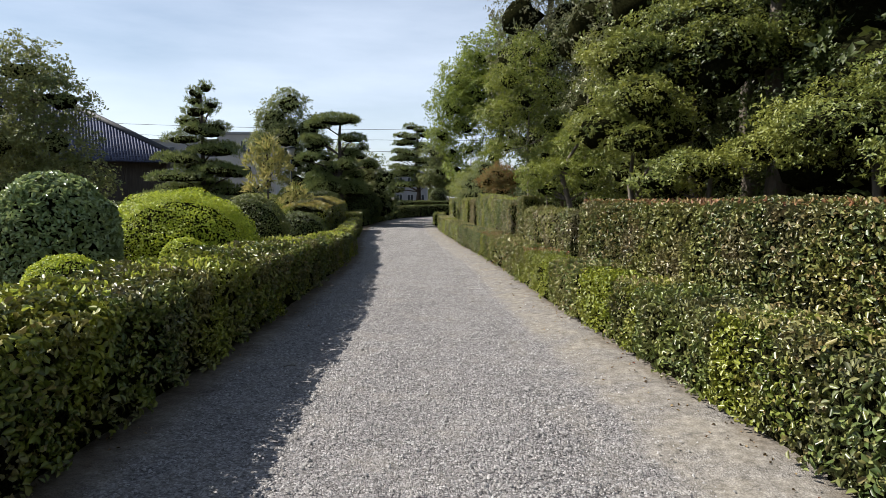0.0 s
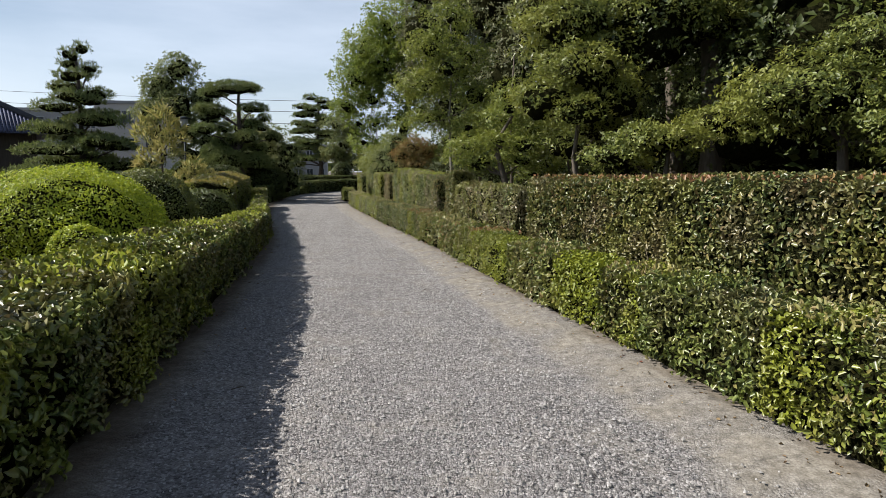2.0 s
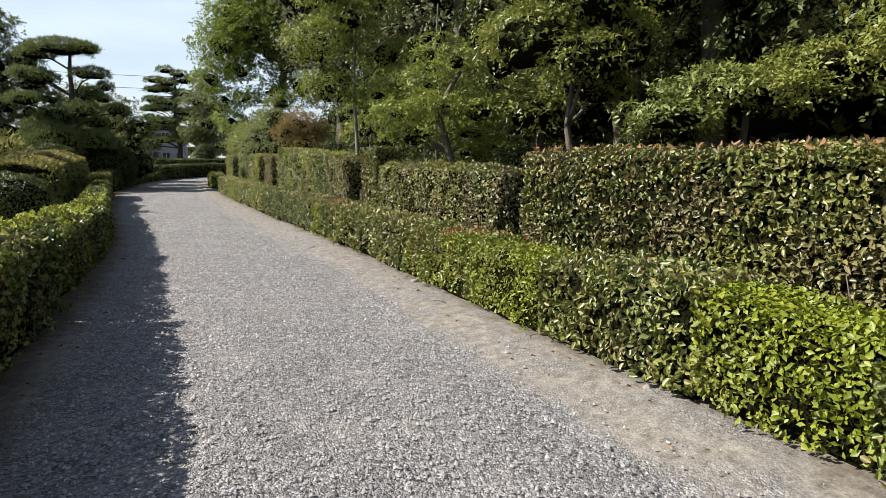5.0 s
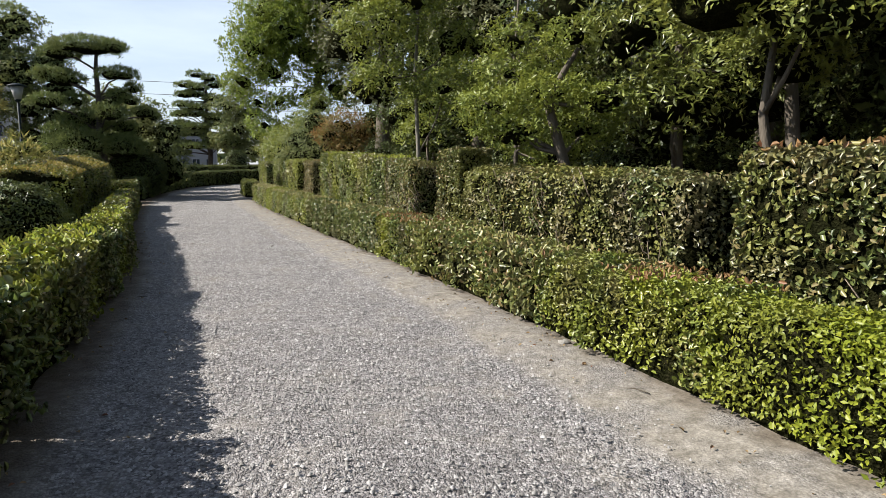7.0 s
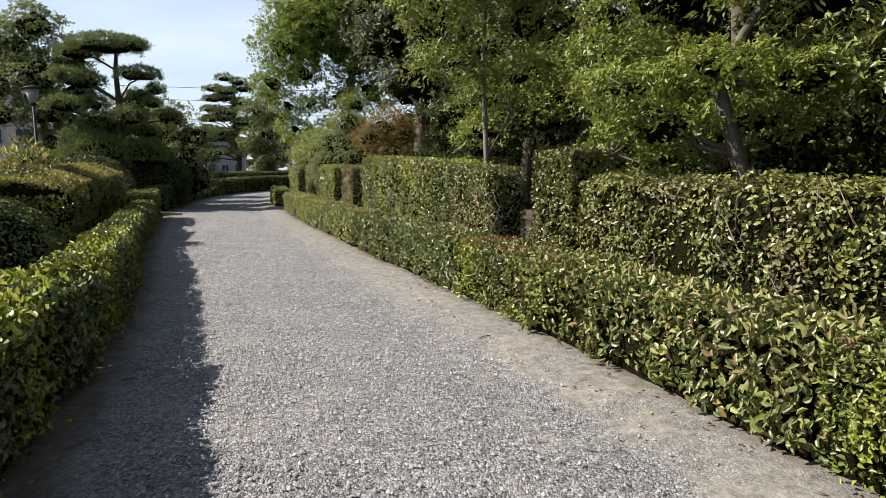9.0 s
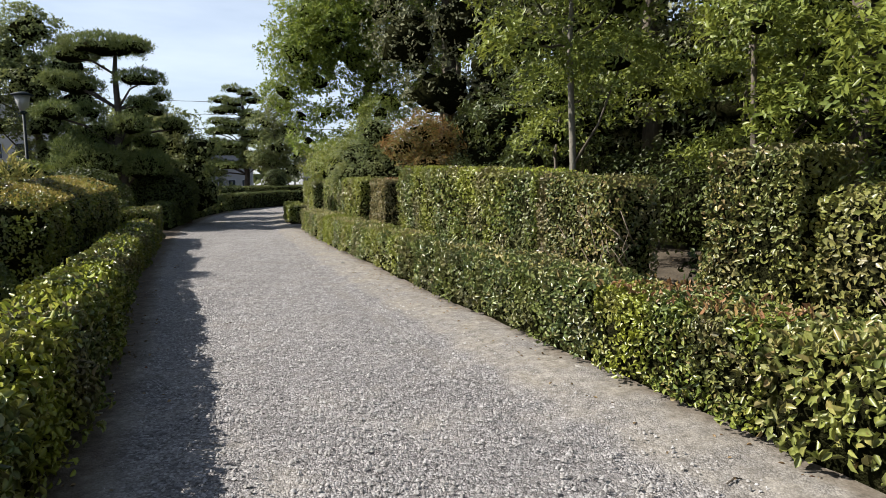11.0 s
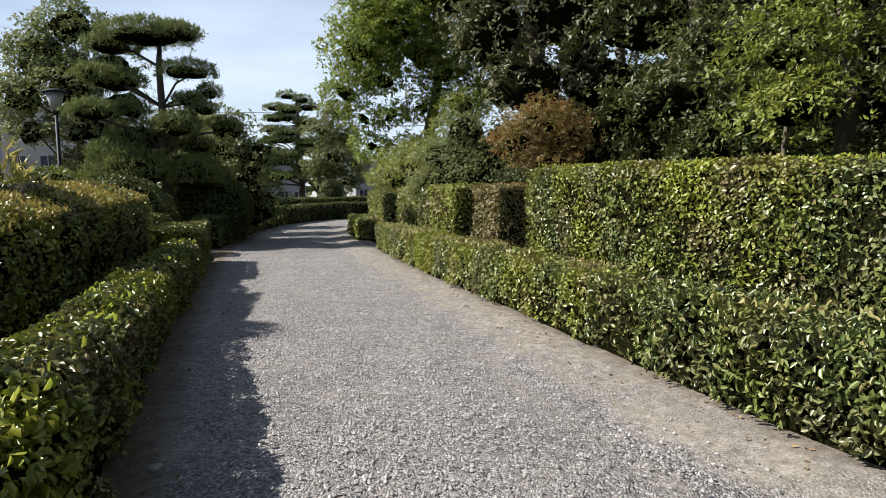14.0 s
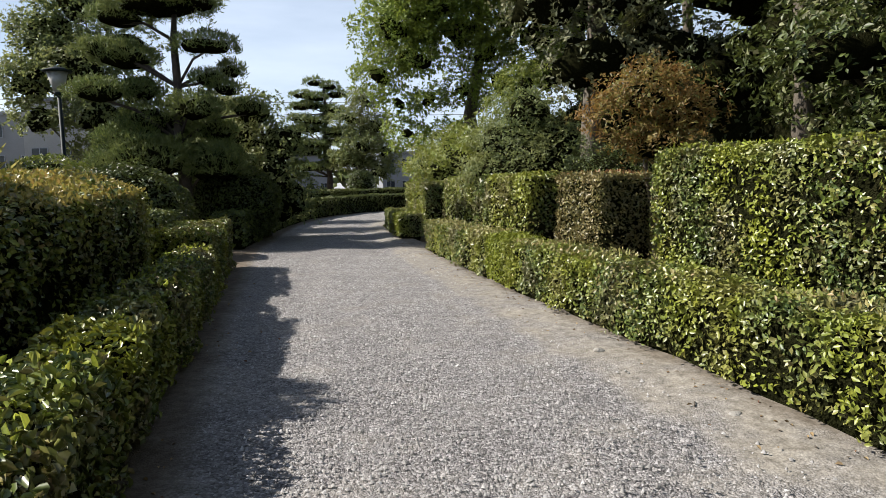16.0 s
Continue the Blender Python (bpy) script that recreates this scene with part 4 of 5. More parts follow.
bush("dark dome-shaped shrub below the cloud pine", (-4.4, 34.0, 0.95), (1.2, 1.1, 1.05), TREE_DARK, 0.08, 800, "clipped_bush", group="clipped bushes")
bush("dark shrub before the cloud pine", (-5.7, 30.4, 0.85), (1.2, 1.1, 0.95), TREE_DARK, 0.08, 700, "clipped_bush", group="clipped bushes")
bush("low dark shrub below the evergreen", (-9.0, 35.0, 0.7), (1.9, 1.5, 0.85), TREE_DARK, 0.09, 450, "clipped_bush", group="clipped bushes")
bush("low dark shrub at the garden's edge", (-12.5, 37.0, 0.7), (2.2, 1.6, 0.9), TREE_DARK, 0.09, 450, "clipped_bush", group="clipped bushes")
bush("low shrub beside the curved hedge", (-5.6, 38.5, 0.8), (1.5, 1.6, 0.95), TREE_DARK, 0.09, 450, "clipped_bush", group="clipped bushes")
bush("loose yellow-green shrub between the clipped bushes", (-4.9, 18.6, 0.55), (0.8, 0.9, 0.62), TREE_BRIGHT, 0.07, 800, "clipped_bush", group="clipped bushes", jitter=0.2, lump=0.15)
bush("pale green shrub by the lamp", (-7.0, 30.5, 1.2), (0.9, 0.9, 0.8), TREE_BRIGHT, 0.07, 700, "clipped_bush", group="clipped bushes")
bush("dark columnar clipped shrub beyond the hedge", (-0.4, 55.5, 1.0), (0.9, 0.9, 1.3), TREE_DARK, 0.1, 400, "clipped_bush", group="clipped bushes")

# ---- trees of the left garden ----
tree("broad-leaved tree with a dense dark crown", (-11.6, 18.2, 0), [(0, 0, -0.05), (0.1, 0, 1.2), (-0.1, 0.1, 2.6), (0.1, 0, 4.2)], 0.2,
     [(-0.2, 0, 4.9, 1.3, 1.2, 0.9), (0.9, -0.2, 4.1, 1.1, 1.1, 0.8), (-1.3, 0.1, 4.0, 1.1, 1.1, 0.8), (0.9, -0.4, 2.9, 1.2, 1.1, 0.8), (-0.6, -0.8, 3.0, 1.3, 1.1, 0.9), (-1.8, 0.3, 2.6, 1.1, 1.0, 0.8), (1.1, -0.2, 1.8, 1.3, 1.2, 0.8), (-0.5, -0.5, 1.5, 1.5, 1.3, 0.9)], TREE_OLIVE, 0.1, cover=5.0, jitter=0.2, core=0.3, inner=0.5)
pads_a = []
for k in range(9):
    z = 6.5 - k * 0.6
    w = 0.45 + 0.22 * k
    a = k * 2.4
    pads_a += [(math.cos(a) * w * .6, math.sin(a) * w * .6, z, w * .7, w * .65, 0.3), (-math.cos(a + .7) * w * .75, -math.sin(a + .7) * w * .75, z - .25, w * .6, w * .6, 0.26), (math.sin(a) * w * .7, -math.cos(a) * w * .7, z - .4, w * .5, w * .5, 0.24)]
pine("tiered dark pine tree clipped into cloud pads", (-11.2, 30.0, 0), [(0, 0, -0.05), (0.05, 0, 1.5), (0, 0.1, 3), (0.08, 0, 4.5), (0, 0, 6.5)], 0.16, pads_a, size=0.18, dens=80)
cloud = []
for px, py, w, h in [(285, 38, 150, 44), (225, 50, 90, 34), (340, 40, 70, 30), (225, 108, 95, 44), (195, 100, 60, 34), (352, 100, 88, 32), (375, 125, 40, 32), (350, 145, 50, 30), (372, 158, 42, 22), (398, 182, 60, 30), (205, 165, 84, 36), (250, 160, 60, 34), (262, 200, 75, 44), (330, 190, 60, 36), (345, 215, 60, 30), (235, 235, 80, 46), (270, 262, 100, 56), (320, 250, 90, 56), (225, 272, 80, 50), (350, 270, 80, 50)]:
    k = len(cloud)
    q = 1.0 if py < 185 else 0.8
    cloud.append(((px - 302) / 66, 0.5 * math.sin(k * 2.3), 5.3 - (py - 40) / 66, w / (134 * q), max(0.38, w / (145 * q)), h / (125 * q)))
pine("tall cloud-pruned pine with separate flat pads", (-5.25, 33.0, 0), [(0, 0, -0.05), (0.08, 0, 1.2), (-0.02, 0, 2.4), (0.03, 0, 3.6), (0.0, 0, 4.6), (0.05, 0, 5.2)], 0.17, cloud, size=0.13, dens=260)
tree("large evergreen tree with a dense dark dome", (-9.3, 39.5, 0), [(0, 0, -0.05), (0.1, 0, 2), (0, 0, 4), (0.1, 0, 6)], 0.22,
     [(0, 0, 7.1, 1.2, 1.2, 0.9), (-0.9, 0, 6.3, 1.2, 1.2, 0.9), (-1.0, 0, 5.8, 1.1, 1.1, 0.9), (1.1, 0, 5.7, 1.1, 1.1, 0.9), (-1.5, -0.3, 4.7, 1.0, 1.0, 0.8), (0, -0.7, 5.0, 1.3, 1.2, 1.0), (1.5, -0.3, 4.5, 1.0, 1.0, 0.9), (-1.2, -0.5, 3.6, 0.9, 0.9, 0.6), (0.4, -0.6, 3.6, 1.2, 1.1, 0.8), (1.5, 0, 3.2, 1.0, 1.0, 0.8), (0.6, -0.3, 2.4, 1.2, 1.0, 0.7)], TREE_OLIVE, 0.12, cover=4.6, core=0.5, jitter=0.16, inner=0.3)
tree("rounded evergreen shrub tree beside the cloud pine", (-3.75, 35.5, 0), [(0, 0, -0.05), (0.05, 0, 1), (0, 0, 2), (0.05, 0, 3)], 0.13,
     [(-0.2, 0, 3.3, 0.8, 0.8, 0.65), (0.45, -0.2, 2.5, 0.9, 0.9, 0.7), (-0.7, -0.4, 2.5, 0.9, 0.9, 0.7), (0.1, -0.6, 1.7, 1.1, 1.0, 0.8), (0.5, -0.3, 1.0, 1.0, 1.0, 0.8), (-0.8, -0.5, 1.2, 1.1, 1.0, 0.9)], TREE_OLIVE, 0.1, cover=4)
# unseen tree, added so that its shadow falls on the curved hedge
tree("hidden evergreen tree added to shade the curved hedge", (-6.3, 43.0, 0), [(0, 0, -0.05), (0.05, 0, 1.5), (0, 0, 3), (0.05, 0, 4)], 0.15,
     [(0, 0, 4.2, 1.3, 1.3, 0.9), (-0.8, 0, 3.2, 1.3, 1.3, 0.9), (0.9, 0, 3.0, 1.3, 1.2, 0.9), (0, -0.5, 2.0, 1.6, 1.4, 1.0), (0.8, 0, 1.2, 1.4, 1.4, 1.0)], TREE_OLIVE, 0.15, cover=3.5)
sprigs = [(0, 0, 2.9, 0.35, 0.35, 0.55), (0.45, 0, 2.5, 0.3, 0.3, 0.5), (-0.45, 0.1, 2.6, 0.3, 0.3, 0.5), (0.2, -0.3, 2.0, 0.35, 0.35, 0.4), (-0.3, -0.2, 1.8, 0.35, 0.35, 0.4)]
pine("young yellow-green pine with upright candles", (-6.1, 22.5, 0), [(0, 0, -0.05), (0.03, 0, 1), (0, 0, 2.0), (0.02, 0, 2.9)], 0.05, sprigs, NEEDLES_YOUNG, 0.34, 34, 0.1)
pine("low yellow-green young pine", (-5.6, 24.8, 0), [(0, 0, -0.05), (0.03, 0, 0.6), (0, 0, 1.2), (0.02, 0, 1.7)], 0.05, [(0, 0, 1.6, 0.3, 0.3, 0.35), (0.35, 0, 1.2, 0.3, 0.3, 0.3), (-0.35, 0, 1.25, 0.3, 0.3, 0.3)], NEEDLES_YOUNG, 0.28, 50, 0.15)
pads_c = []
for k in range(8):
    z = 7.9 - k * 0.72
    w = 0.8 + 0.16 * k
    sg = 1 if k % 2 else -1
    pads_c += [(sg * w * .7, 0.2, z, w * .85, w * .7, 0.3), (-sg * w * .5, -0.3, z - .3, w * .7, w * .7, 0.28), (-1.3 - 0.1 * k, 0, z - 0.8, 0.8, 0.7, 0.26)]
pine("far pine with layered horizontal branches", (-2.4, 59.5, 0), [(0, 0, -0.05), (0.2, 0, 2), (-0.1, 0, 4), (0.1, 0, 6), (0, 0, 8)], 0.22, pads_c, size=0.26, dens=60)
tree("far evergreen tree beside the pine", (-0.3, 57.5, 0), [(0, 0, -0.05), (-0.3, 0, 2), (0.1, 0, 4), (0, 0, 6)], 0.2,
     [(0.3, 0, 6.5, 1.1, 1.1, 0.9), (-0.6, 0, 5.4, 1.1, 1.1, 0.8), (1.0, 0, 5.0, 1.2, 1.1, 0.9), (0.1, -0.4, 3.9, 1.4, 1.2, 0.9), (1.5, 0, 3.4, 1.2, 1.1, 0.9), (-0.9, 0, 3.0, 1.0, 1.0, 0.7), (1.0, 0, 2.3, 1.4, 1.2, 0.8), (-0.2, 0.2, 2.8, 1.2, 1.1, 0.9), (0.3, 0.2, 4.8, 1.2, 1.1, 0.9)], TREE_OLIVE, 0.15, core=0.35, cover=5, inner=0.6, lump=0.35)

# ---- trees and shrubs behind the tall hedges ----
tree("big spreading camphor tree at the bend", (4.0, 43.5, 0), [(0, 0, -0.05), (-0.1, 0, 2.2), (-0.4, 0, 4), (0.1, 0, 6.5), (0, 0, 9.5)], 0.4,
     [(-0.5, 0, 9.6, 1.8, 1.7, 1.5), (-2.2, 0.3, 7.9, 1.7, 1.6, 1.4), (-0.6, 0.2, 7.4, 1.8, 1.7, 1.4), (1.3, 0, 7.8, 2.0, 1.8, 1.6), (-1.6, 0.4, 9.6, 1.7, 1.6, 1.4), (1.8, 0.5, 11, 2.0, 1.9, 1.5), (-2.7, 0.3, 6.5, 1.4, 1.3, 1.1), (1.0, 0, 5.2, 1.6, 1.5, 1.1), (-2.6, 0, 9.2, 1.7, 1.6, 1.4), (-1.2, 0, 10.8, 1.8, 1.7, 1.4), (0.8, 0, 12, 2, 1.8, 1.4), (-3.4, -0.3, 7.4, 1.6, 1.5, 1.3), (-1.6, -0.8, 8.2, 1.7, 1.5, 1.3), (-4.0, 0, 5.6, 1.1, 1.1, 0.9), (-2.4, -0.8, 6.0, 1.0, 1.0, 0.7), (0.6, -1, 9.4, 2, 1.8, 1.5), (2.8, 0, 10, 2, 1.8, 1.5), (0.2, -0.6, 6.4, 1.3, 1.2, 0.9), (2.2, -0.8, 7.0, 1.8, 1.6, 1.4), (-3.3, -0.4, 4.5, 0.9, 0.9, 0.7), (-2.2, -1.0, 4.5, 0.9, 0.9, 0.6), (-0.9, -1.0, 4.9, 1.0, 0.9, 0.7), (-3.0, -0.5, 3.3, 0.9, 0.9, 0.7), (-1.4, -0.8, 3.0, 1.1, 1.0, 0.9), (-1.8, -1.5, 1.8, 1.3, 1.2, 1.0), (0.5, -1.5, 2.4, 1.5, 1.3, 1.2)], CAMPHOR, 0.15, core=0.3, inner=0.55, cover=4.4, lump=0.4, jitter=0.2)
tree("tall evergreen with dull grey-green foliage", (6.0, 36.5, 0), [(0, 0, -0.05), (0, 0.1, 3), (0.1, 0, 6), (0, 0, 10), (0, 0, 13)], 0.4,
     [(0, 0, 13.5, 2, 2, 1.8), (-1.6, 0, 11.5, 1.7, 1.7, 1.6), (1.5, 0, 11.4, 2, 1.8, 1.6), (-1.9, -0.3, 9, 1.6, 1.6, 1.5), (0.2, -1.0, 9.6, 1.9, 1.7, 1.6), (-1.7, -0.6, 6.6, 1.6, 1.5, 1.4), (0.6, -1.2, 7, 1.9, 1.7, 1.5), (2.4, -0.5, 8.4, 2, 1.8, 1.6), (-0.6, -1.2, 4.6, 1.6, 1.5, 1.2), (1.8, -1.2, 4.8, 1.8, 1.6, 1.3)], TREE_GREY, 0.16, core=0.62)
forest = [(9.5, 46, 15, TREE_DARK), (10, 38, 15, TREE_DARK), (8.3, 30.5, 13, TREE_DARK), (7.6, 25.0, 12, TREE_GREY), (8.2, 20, 11, TREE_DARK), (7.4, 15.3, 7.5, TREE_DARK), (6.5, 12.3, 8.5, TREE_DARK), (9.0, 10.5, 8.5, TREE_DARK), (8.0, 6.5, 7.5, TREE_DARK), (7.8, 2.0, 7, TREE_DARK), (12, 26, 15, TREE_DARK), (12, 17, 13, TREE_DARK), (12, 8, 12, TREE_DARK), (14, 35, 15, TREE_DARK)]
frng = random.Random(3)
for x, y, h, mat in forest:
    near = y < 16 and x < 9
    cl = []
    count = 12 if near else 15
    for k in range(count):
        a = k * 2.399
        zz = h * (0.2 + 0.75 * (k / (count - 1)))
        rr = (1.9 if 0.25 < zz / h < 0.8 else 1.3) * frng.uniform(0.8, 1.15) * (0.85 if near else 1)
        q = 0.85 if near else 1.0
        cl.append((math.cos(a) * rr, math.sin(a) * rr, zz, q * frng.uniform(1.2, 1.8), q * frng.uniform(1.2, 1.8), q * frng.uniform(0.9, 1.4)))
    tree("tall evergreen tree of the dark wood", (x, y, 0), [(0, 0, -0.05), (0.1, 0.05, h * .25), (-0.1, 0.1, h * .5), (0.05, 0, h * .85)], 0.26, cl, mat, 0.08 if near else (0.14 if x < 9 else 0.22), core=0.62, cover=2.2 if near else 2.0, far_side=0.1, lump=0.35, group="trees of the wood", limbs=False)


def shaped(label, at, trunk, r0, clumps, mat, size=0.075, **k):
    k.setdefault("cover", 4.2)
    k.setdefault("ratio", 0.42)
    k.setdefault("core", 0.5)
    k.setdefault("jitter", 0.3)
    k.setdefault("lump", 0.35)
    k["fine"] = False
    size = 0.062 if at[1] < 10 and size < 0.1 else size
    if mat is TREE_MID and at[1] < 14:
        k.update(jitter=0.14, cover=7.0, under=0.3, core=0.7, lump=0.3, inner=0.15)
    return tree(label, at, trunk, r0, clumps, mat, size, name="shrub_tree", category="tree", **k)


shaped("umbrella-crowned broadleaf tree with flat cloud pads", (5.0, 12.5, 0), [(0, 0, -0.05), (0.05, 0, 1.2), (-0.1, 0, 2.4), (0.0, 0, 3.8)], 0.11,
       [(0, 0, 4.75, 1.2, 1.1, 0.5), (-1.2, 0, 4.15, 0.95, 0.95, 0.42), (1.2, -0.2, 4.2, 1.0, 0.95, 0.42), (0.1, -0.9, 4.2, 1.0, 0.9, 0.4), (-0.5, -0.5, 3.75, 0.6, 0.6, 0.25)], TREE_MID)
shaped("round-crowned tree with pale trunk and dense leaves", (3.5, 11.2, 0), [(0, 0, -0.05), (0, 0.05, 1.0), (-0.1, 0.1, 1.7), (0, 0.1, 2.6)], 0.07,
       [(0, 0, 3.1, 0.75, 0.7, 0.42), (-0.55, 0, 2.65, 0.6, 0.6, 0.38), (0.5, 0.1, 2.7, 0.65, 0.6, 0.4), (-0.2, -0.45, 2.4, 0.5, 0.45, 0.28), (0.5, 0.5, 2.25, 0.55, 0.5, 0.3)], TREE_MID, 0.07)
shaped("low spreading shrub with rising pads", (3.85, 9.1, 0), [(0, 0, -0.05), (0, 0.05, 0.8), (0.05, 0, 1.4), (0.1, 0, 1.9)], 0.07,
       [(0, 0, 1.9, 0.7, 0.65, 0.22), (-0.6, 0.15, 1.7, 0.45, 0.45, 0.18), (0.75, -0.4, 2.1, 0.65, 0.6, 0.25), (-0.3, 0.6, 1.55, 0.4, 0.4, 0.18)], TREE_MID)
shaped("broad spreading shrub tree with layered foliage", (5.3, 7.6, 0), [(0, 0, -0.05), (0.1, 0, 0.9), (0, 0, 1.8), (0.1, 0, 2.4)], 0.1,
       [(-0.3, 0, 2.3, 1.0, 0.9, 0.5), (0.6, -0.3, 2.9, 0.9, 0.85, 0.42), (0.5, -0.8, 2.0, 1.0, 0.85, 0.5), (1.3, -1, 2.6, 1.0, 0.9, 0.5)], TREE_MID)
shaped("broad shrub with long shiny leaves", (4.9, 4.2, 0), [(0, 0, -0.05), (0.1, 0, 0.9), (0, 0, 1.8), (0.1, 0, 2.4)], 0.1,
       [(0, 0, 2.3, 1.1, 1.1, 0.6), (0.4, -1, 2.5, 1.1, 1.0, 0.6), (-0.3, 0.9, 1.7, 0.8, 0.8, 0.5)], TREE_MID, fine=True)
shaped("small pruned tree with a dark leaning trunk and flat pads", (3.0, 13.5, 0), [(0, 0, -0.05), (-0.08, 0.05, 0.8), (-0.22, 0.12, 1.4), (-0.38, 0.2, 2.0), (-0.2, 0.15, 2.35), (-0.05, 0.1, 2.6)], 0.085,
       [(-0.35, 0.15, 2.08, 0.5, 0.45, 0.2), (-0.85, 0.75, 1.98, 0.42, 0.42, 0.22), (-0.55, 0.6, 1.66, 0.5, 0.5, 0.22), (0.15, -0.1, 2.0, 0.4, 0.4, 0.18), (-0.1, 0.1, 2.72, 0.32, 0.3, 0.2), (0.3, 0.5, 1.7, 0.5, 0.5, 0.25)], TREE_BRIGHT, 0.065, core=0.45, jitter=0.16, cover=6)
shaped("light green tree with long drooping lance-shaped leaves", (4.2, 13.4, 0), [(0, 0, -0.05), (0.05, 0.05, 1.2), (-0.05, 0, 2.4), (0.05, 0, 3.6), (0, 0, 4.6)], 0.08,
       [(-0.3, -0.3, 1.95, 0.65, 0.6, 0.4), (0.4, -0.5, 2.4, 0.75, 0.65, 0.45), (-0.5, 0.2, 2.75, 0.75, 0.7, 0.5), (0.3, -0.2, 3.3, 0.8, 0.75, 0.5), (-0.4, -0.1, 3.8, 0.75, 0.7, 0.5), (0.3, 0, 4.4, 0.8, 0.75, 0.55), (-0.7, 0.4, 4.6, 0.6, 0.6, 0.45)], TREE_LANCE, 0.1, ratio=0.3, core=0.4, jitter=0.2, cover=4.5, lump=0.4)
shaped("slender tree with light green airy foliage", (2.62, 19.15, 0), [(0, 0, -0.05), (0.03, 0, 1.5), (-0.03, 0, 3), (0.05, 0, 4.5), (0, 0, 5.8)], 0.05,
       [(0, 0, 5.7, 0.7, 0.7, 0.6), (-0.6, 0, 4.9, 0.75, 0.7, 0.5), (0.6, 0.1, 4.7, 0.7, 0.7, 0.5), (-0.8, -0.2, 3.8, 0.8, 0.7, 0.5), (0.7, 0, 3.6, 0.7, 0.7, 0.5), (-0.6, -0.3, 2.9, 0.7, 0.7, 0.4), (0.5, -0.3, 2.7, 0.7, 0.6, 0.4), (-0.1, -0.2, 4.3, 0.7, 0.7, 0.5)], TREE_BRIGHT, 0.085, core=0.25, inner=0.5, bark=BARK_PALE)
shaped("light green tree with long leaves", (4.0, 17.6, 0), [(0, 0, -0.05), (0.03, 0, 1.5), (-0.03, 0, 3), (0.05, 0, 4.5)], 0.05,
       [(0, 0, 3.4, 0.7, 0.7, 0.45), (-0.35, -0.5, 2.8, 0.6, 0.6, 0.35), (0.4, -0.4, 2.6, 0.6, 0.6, 0.35), (-0.1, -0.9, 1.9, 0.6, 0.6, 0.35), (0.4, -0.7, 1.4, 0.4, 0.4, 0.25)], TREE_BRIGHT, 0.085, fine=True, core=0.3)
shaped("young tree with drooping light green leaves", (5.7, 19.7, 0), [(0, 0, -0.05), (0.03, 0, 1.0), (-0.03, 0, 2.2), (0.05, 0, 3.4)], 0.05,
       [(0, 0, 3.4, 0.8, 0.8, 0.4), (-0.5, -0.2, 2.7, 0.7, 0.7, 0.3), (0.6, -0.2, 2.6, 0.8, 0.7, 0.35), (-0.3, -0.3, 1.7, 0.8, 0.7, 0.3), (0.6, 0, 1.6, 0.8, 0.7, 0.3), (0.1, -0.2, 1.1, 0.7, 0.6, 0.25)], TREE_BRIGHT, 0.085, core=0.3)
shaped("glossy dark green shrub tree", (4.6, 24.3, 0), [(0, 0, -0.05), (0.03, 0, 1.0), (-0.03, 0, 2), (0.05, 0, 3)], 0.09,
       [(0, 0, 3.4, 0.9, 0.9, 0.6), (-0.8, 0, 2.6, 0.9, 0.8, 0.6), (0.6, -0.4, 2.5, 0.9, 0.9, 0.6), (-0.2, -0.6, 1.8, 1.0, 0.9, 0.6)], TREE_DARK, 0.1, fine=True)
shaped("yellow-green shrub with several thin stems", (3.6, 21.6, 0), [(0, 0, -0.05), (0.03, 0, 0.9), (-0.03, 0, 1.7), (0.05, 0, 2.4)], 0.05,
       [(0, 0, 2.7, 0.7, 0.7, 0.5), (0.7, -0.6, 3.2, 0.8, 0.8, 0.5), (-0.3, -0.5, 2.0, 0.6, 0.6, 0.4), (0.9, -1.3, 2.6, 0.8, 0.8, 0.5)], TREE_BRIGHT, 0.08, core=0.3)
shaped("round-headed shrub with bronze orange leaves", (2.35, 25.9, 0), [(0, 0, -0.05), (0.03, 0, 0.9), (-0.03, 0, 1.5), (0.05, 0, 2.1)], 0.06,
       [(0, 0, 2.4, 0.65, 0.65, 0.42), (-0.4, 0, 2.1, 0.5, 0.5, 0.36), (0.42, -0.1, 2.15, 0.5, 0.5, 0.38), (0.1, -0.1, 1.75, 0.62, 0.6, 0.35)], ORANGE, 0.07, ratio=0.34, core=0.45, cover=6, jitter=0.24, lump=0.5)
shaped("cone-shaped camellia with small dark leaves", (2.1, 30.6, 0), [(0, 0, -0.05), (0.03, 0, 0.9), (-0.03, 0, 1.9), (0.05, 0, 2.6)], 0.08,
       [(0, 0, 2.7, 0.6, 0.6, 0.5), (-0.45, 0, 2.1, 0.75, 0.7, 0.5), (0.55, 0, 2.1, 0.7, 0.7, 0.5), (0, -0.4, 1.6, 1.0, 0.9, 0.6), (-0.7, 0, 1.5, 0.7, 0.7, 0.5)], TREE_OLIVE, 0.07, core=0.7, cover=5)
shaped("bright leafy young tree", (2.5, 32.2, 0), [(0, 0, -0.05), (0.03, 0, 0.9), (-0.03, 0, 2.3), (0.05, 0, 3.4)], 0.05,
       [(0, 0, 3.5, 0.6, 0.6, 0.5), (-0.3, 0, 2.8, 0.7, 0.7, 0.5), (-0.9, 0, 2.2, 0.8, 0.8, 0.6), (-1.2, 1.2, 1.9, 0.8, 0.8, 0.6)], TREE_BRIGHT, 0.09, core=0.35)
